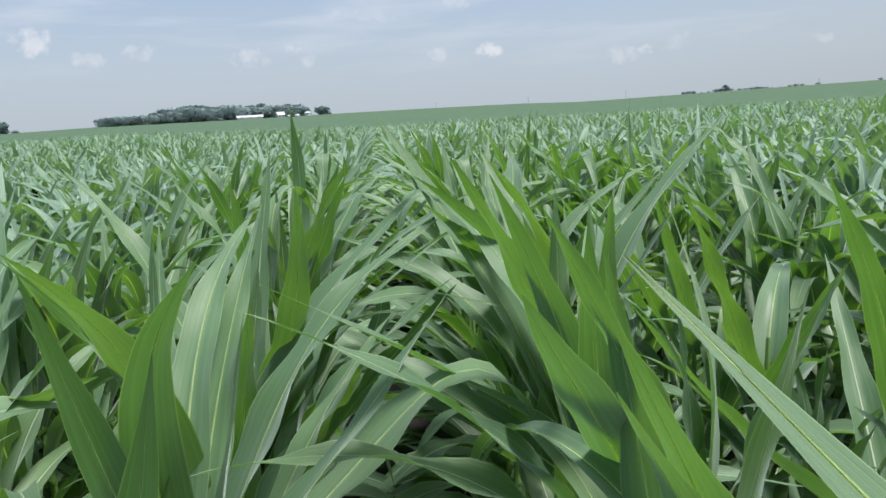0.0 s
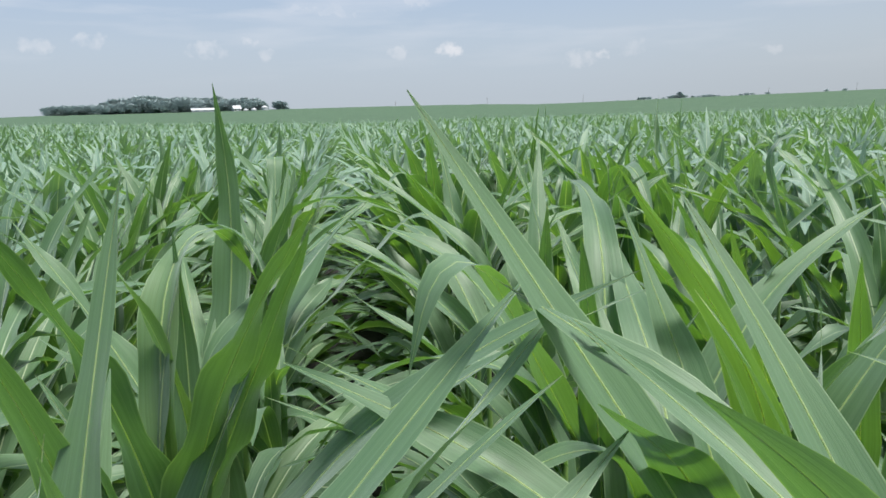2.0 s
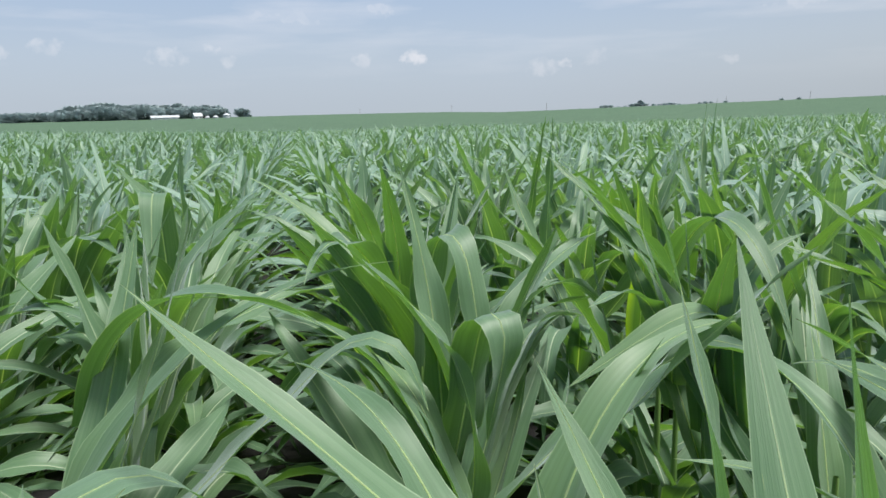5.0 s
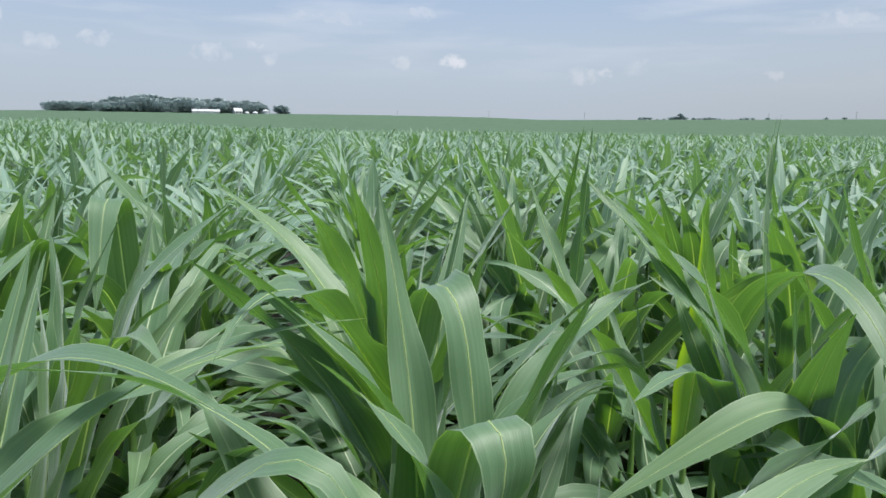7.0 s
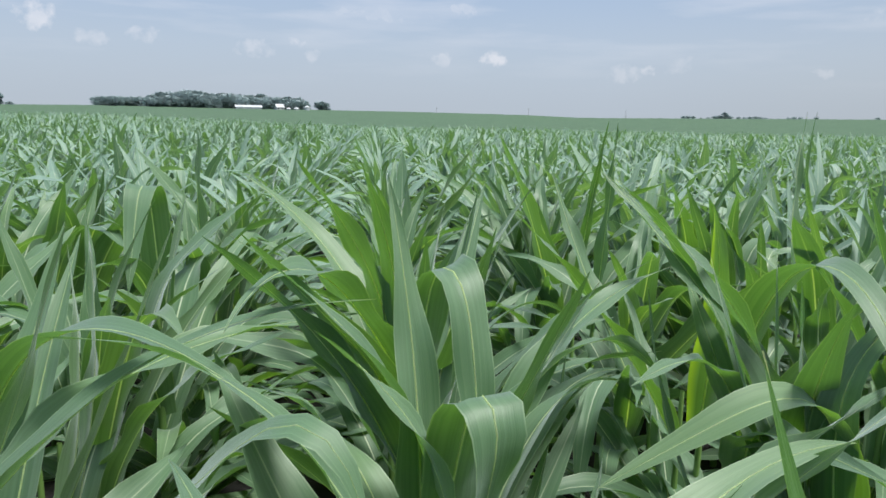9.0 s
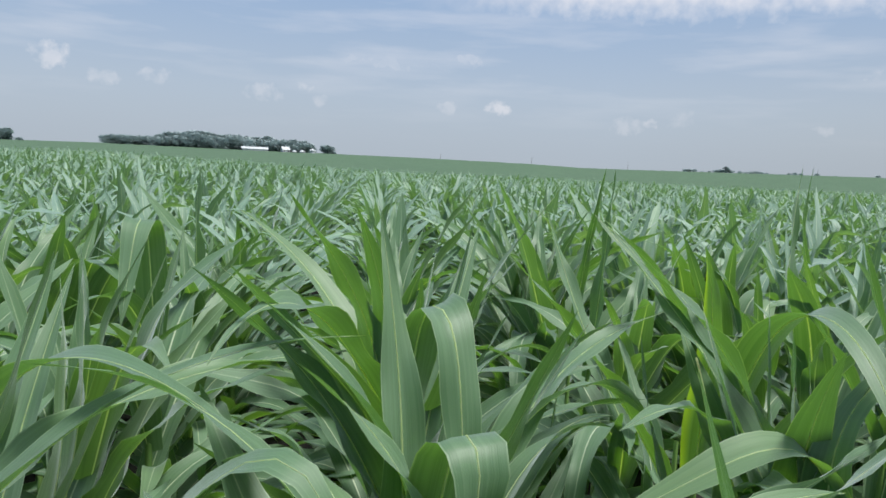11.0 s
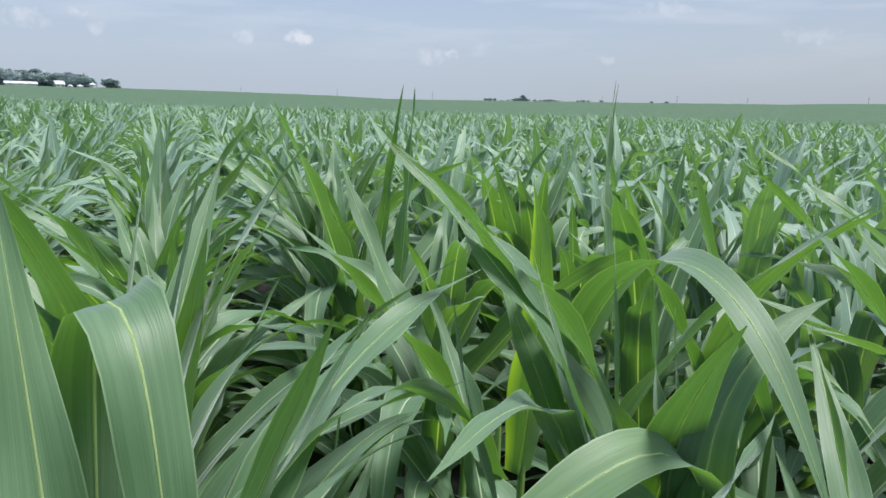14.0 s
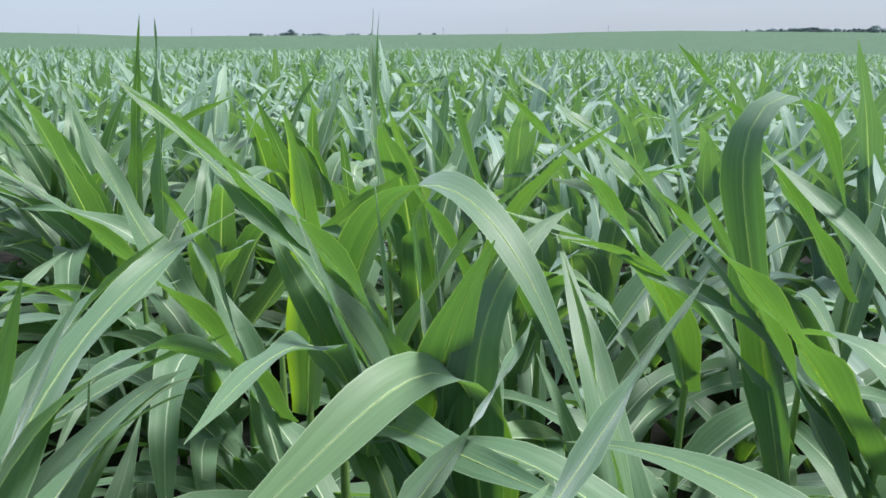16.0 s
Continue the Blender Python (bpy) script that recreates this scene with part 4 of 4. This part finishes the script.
def far_trees():
    rng = random.Random(3)
    protos = [make_tree(11, 12, 6.5, "broad dark green deciduous tree in a farm grove"), make_tree(12, 10, 5.5, "rounded dark green tree on the skyline"),
              make_tree(13, 13, 5.0, "tall dark green tree behind the farm"), make_tree(14, 6, 5.0, "low bushy tree on the horizon")]
    used = set()

    def plant(kind, az, r, h):
        """A tree of kind at heading az, standing h degrees tall."""
        natural = (12, 10, 13, 6)[kind]
        s = r * math.tan(radians(h)) / natural
        sc = (s * rng.uniform(1.15, 1.5), s * rng.uniform(1.15, 1.5), s)
        turn = rng.uniform(0, 360)
        if kind in used:
            x, y, z = spot(az, r)
            m = pose(x, y, z, 0, 0, turn) @ Matrix.Diagonal((*sc, 1))
            ob = copy_thing(protos[kind], m)
            ob.matrix_basis = m
        else:
            used.add(kind)
            set_on(protos[kind], az, r, turn, sc)

    # farm grove: lower windbreak at one end, tall trees over the yard
    for az in np.arange(-19.9, -17.0, 0.30):
        plant(3, az, 612, rng.uniform(0.66, 0.8))
    def crest(az):
        return float(np.interp(az, [-16.6, -14.5, -12, -10.5, -8, -5.2], [0.92, 1.27, 1.14, 1.26, 1.10, 0.88]))

    for az in np.arange(-16.6, -5.2, 0.40):
        h = crest(az)
        plant(rng.choice([0, 1, 2]), az, rng.uniform(612, 622), h * rng.uniform(0.9, 1.12))
    for az in np.arange(-16.7, -5.2, 0.36):
        plant(rng.choice([1, 3]), az, 604, crest(az) * rng.uniform(0.62, 0.95))
    plant(1, -4.0, 606, 0.8), plant(0, -3.75, 608, 0.7)
    # trees further round
    for az in (-27.4, -26.9, -26.5, -26.1):
        plant(rng.choice([0, 1]), az, 612, rng.uniform(0.75, 0.95))
    plant(3, -25.4, 612, 0.3)
    # far treeline
    for az, h in ((21.6, 0.08), (22.3, 0.1), (23.95, 0.24), (24.3, 0.25), (24.65, 0.24), (25.2, 0.13), (25.7, 0.16), (26.2, 0.26), (26.5, 0.3), (26.85, 0.56),
                  (27.2, 0.26), (27.8, 0.2), (28.2, 0.17), (28.6, 0.22), (28.95, 0.24), (29.3, 0.2), (29.65, 0.15), (30.0, 0.1), (30.5, 0.1), (30.8, 0.1), (31.1, 0.18),
                  (31.5, 0.22), (31.9, 0.2), (32.9, 0.2), (33.6, 0.08), (34.1, 0.09), (36.65, 0.2), (37.75, 0.2), (42.4, 0.08), (42.8, 0.09), (44.8, 0.08)):
        plant(3 if h < 0.5 else 2, az, 1450, h)
    for az in np.arange(60.4, 73, 0.28):
        plant(rng.choice([0, 1, 3]), az, 612, float(np.interp(az, [60.4, 63, 68, 73], [0.22, 0.36, 0.45, 0.55])) * rng.uniform(0.55, 1.2))


def prism(w, d, wall_h, roof_h, eave=0.4):
    """Gabled building shell pieces: wall bmesh and roof bmesh, ridge along x."""
    walls = bmesh.new()
    pts = [(-w / 2, -d / 2), (w / 2, -d / 2), (w / 2, d / 2), (-w / 2, d / 2)]
    lo = [walls.verts.new((x, y, -0.4)) for x, y in pts]
    hi = [walls.verts.new((x, y, wall_h)) for x, y in pts]
    for k in range(4):
        walls.faces.new((lo[k], lo[(k + 1) % 4], hi[(k + 1) % 4], hi[k]))
    for s in (-1, 1):
        g = walls.verts.new((s * w / 2, 0, wall_h + roof_h))
        a, b = (hi[0], hi[3]) if s < 0 else (hi[1], hi[2])
        walls.faces.new((a, b, g))
    roof = bmesh.new()
    for s in (-1, 1):
        top = 0.12
        q = [(-w / 2 - eave, 0, wall_h + roof_h + top), (w / 2 + eave, 0, wall_h + roof_h + top),
             (w / 2 + eave, s * (d / 2 + eave), wall_h - roof_h * eave / (d / 2) + top), (-w / 2 - eave, s * (d / 2 + eave), wall_h - roof_h * eave / (d / 2) + top)]
        vs = [roof.verts.new(p) for p in q]
        vb = [roof.verts.new((p[0], p[1], p[2] - 0.12)) for p in q]
        roof.faces.new(vs), roof.faces.new(vb[::-1])
        for k in range(4):
            roof.faces.new((vs[k], vb[k], vb[(k + 1) % 4], vs[(k + 1) % 4]))
    return walls, roof


def box(sx, sy, sz, x=0, y=0, z=0):
    bm = bmesh.new()
    bmesh.ops.create_cube(bm, size=1, matrix=Matrix.Translation((x, y, z)) @ Matrix.Diagonal((sx, sy, sz, 1)))
    return bm


def farm_shed(name, az, r, w, d, wall_h, roof_h, turn, label, doors):
    base = new(name)
    x, y, z = spot(az, r)
    base.matrix_basis = pose(x, y, z, 0, 0, -az + turn)
    walls, roof = prism(w, d, wall_h, roof_h)
    part("wall", walls, WHITE_METAL, base)
    part("roof", roof, WHITE_METAL if doors else GREY_ROOF, base, "pale metal roof")
    for k in range(doors):
        part("door", box(3.2, 0.12, 2.6, -w / 2 + (k + 0.7) * w / (doors + 0.4), -d / 2 - 0.06, 1.3), GALVANISED, base)
    if not doors:
        for k in (-1, 1):
            part("window", box(1.0, 0.1, 1.2, k * w * 0.27, -d / 2 - 0.05, 1.9), DARK_GLASS, base)
    tagged(base, label, "farm building")


def grain_bin(az, r, radius, wall_h, label):
    base = new("grain_bin")
    base.matrix_basis = pose(*spot(az, r))
    rings = 7
    pts = [(0, 0, -0.3 + (wall_h + 0.3) * k / (2 * rings)) for k in range(2 * rings + 1)]
    v, f = tube(pts, [radius + (0.05 if k % 2 else 0) for k in range(2 * rings + 1)], 24)
    mesh_object("wall", v, f, GALVANISED, base, "corrugated steel wall")
    v, f = tube([(0, 0, wall_h - 0.1), (0, 0, wall_h + 0.05), (0, 0, wall_h + radius * 0.5), (0, 0, wall_h + radius * 0.55)], [radius + 0.25, radius + 0.2, 0.5, 0.45], 24)
    mesh_object("roof", v, f, WHITE_METAL, base, "conical steel roof", None, False)
    v, f = tube([(0, 0, wall_h + radius * 0.52), (0, 0, wall_h + radius * 0.62), (0, 0, wall_h + radius * 0.64)], [0.55, 0.55, 0.02], 12)
    mesh_object("roof_cap", v, f, GALVANISED, base, "", None, False)
    tagged(base, label, "grain bin", "grain bins on the farm")


def utility_pole(az, r, h):
    base = new("utility_pole")
    x, y, z = spot(az, r)
    base.matrix_basis = pose(x, y, z, 0, 0, -az + 20)
    v, f = tube([(0, 0, -0.5), (0, 0, h * 0.5), (0, 0, h)], [0.30, 0.26, 0.20], 8)
    mesh_object("pole", v, f, POLE_WOOD, base)
    arm = part("crossarm", box(3.0, 0.25, 0.25, 0, 0, h - 1.2), POLE_WOOD, base)
    for k in (-1.3, 0, 1.3):
        v, f = tube([(k, 0, h - 1.08), (k, 0, h - 0.7)], [0.1, 0.07], 6)
        mesh_object("insulator", v, f, GALVANISED, arm)
    tagged(base, "weathered grey utility pole far across the fields", "utility pole", "utility poles along the road")


far_trees()
farm_shed("machine_shed", -9.55, 592, 20.0, 10.0, 2.4, 1.5, 4, "long low white machine shed before a grove", 3)
farm_shed("farmhouse", -7.25, 592, 6.0, 5.5, 3.0, 2.2, 20, "small white farmhouse with a grey gable roof", 0)
grain_bin(-6.55, 592, 1.9, 1.7, "low galvanised grain bin beside the farmhouse")
grain_bin(-5.95, 592, 2.2, 1.9, "low galvanised grain bin with a pale conical roof")
grain_bin(-5.15, 592, 2.5, 3.3, "taller galvanised grain bin at the end of the yard")
for az, r, h in ((12.27, 1300, 13), (19.73, 1300, 15), (32.95, 1450, 13), (38.46, 1300, 13), (43.36, 1300, 11), (51.0, 1300, 11), (5.0, 1300, 10)):
    utility_pole(az, r, h)
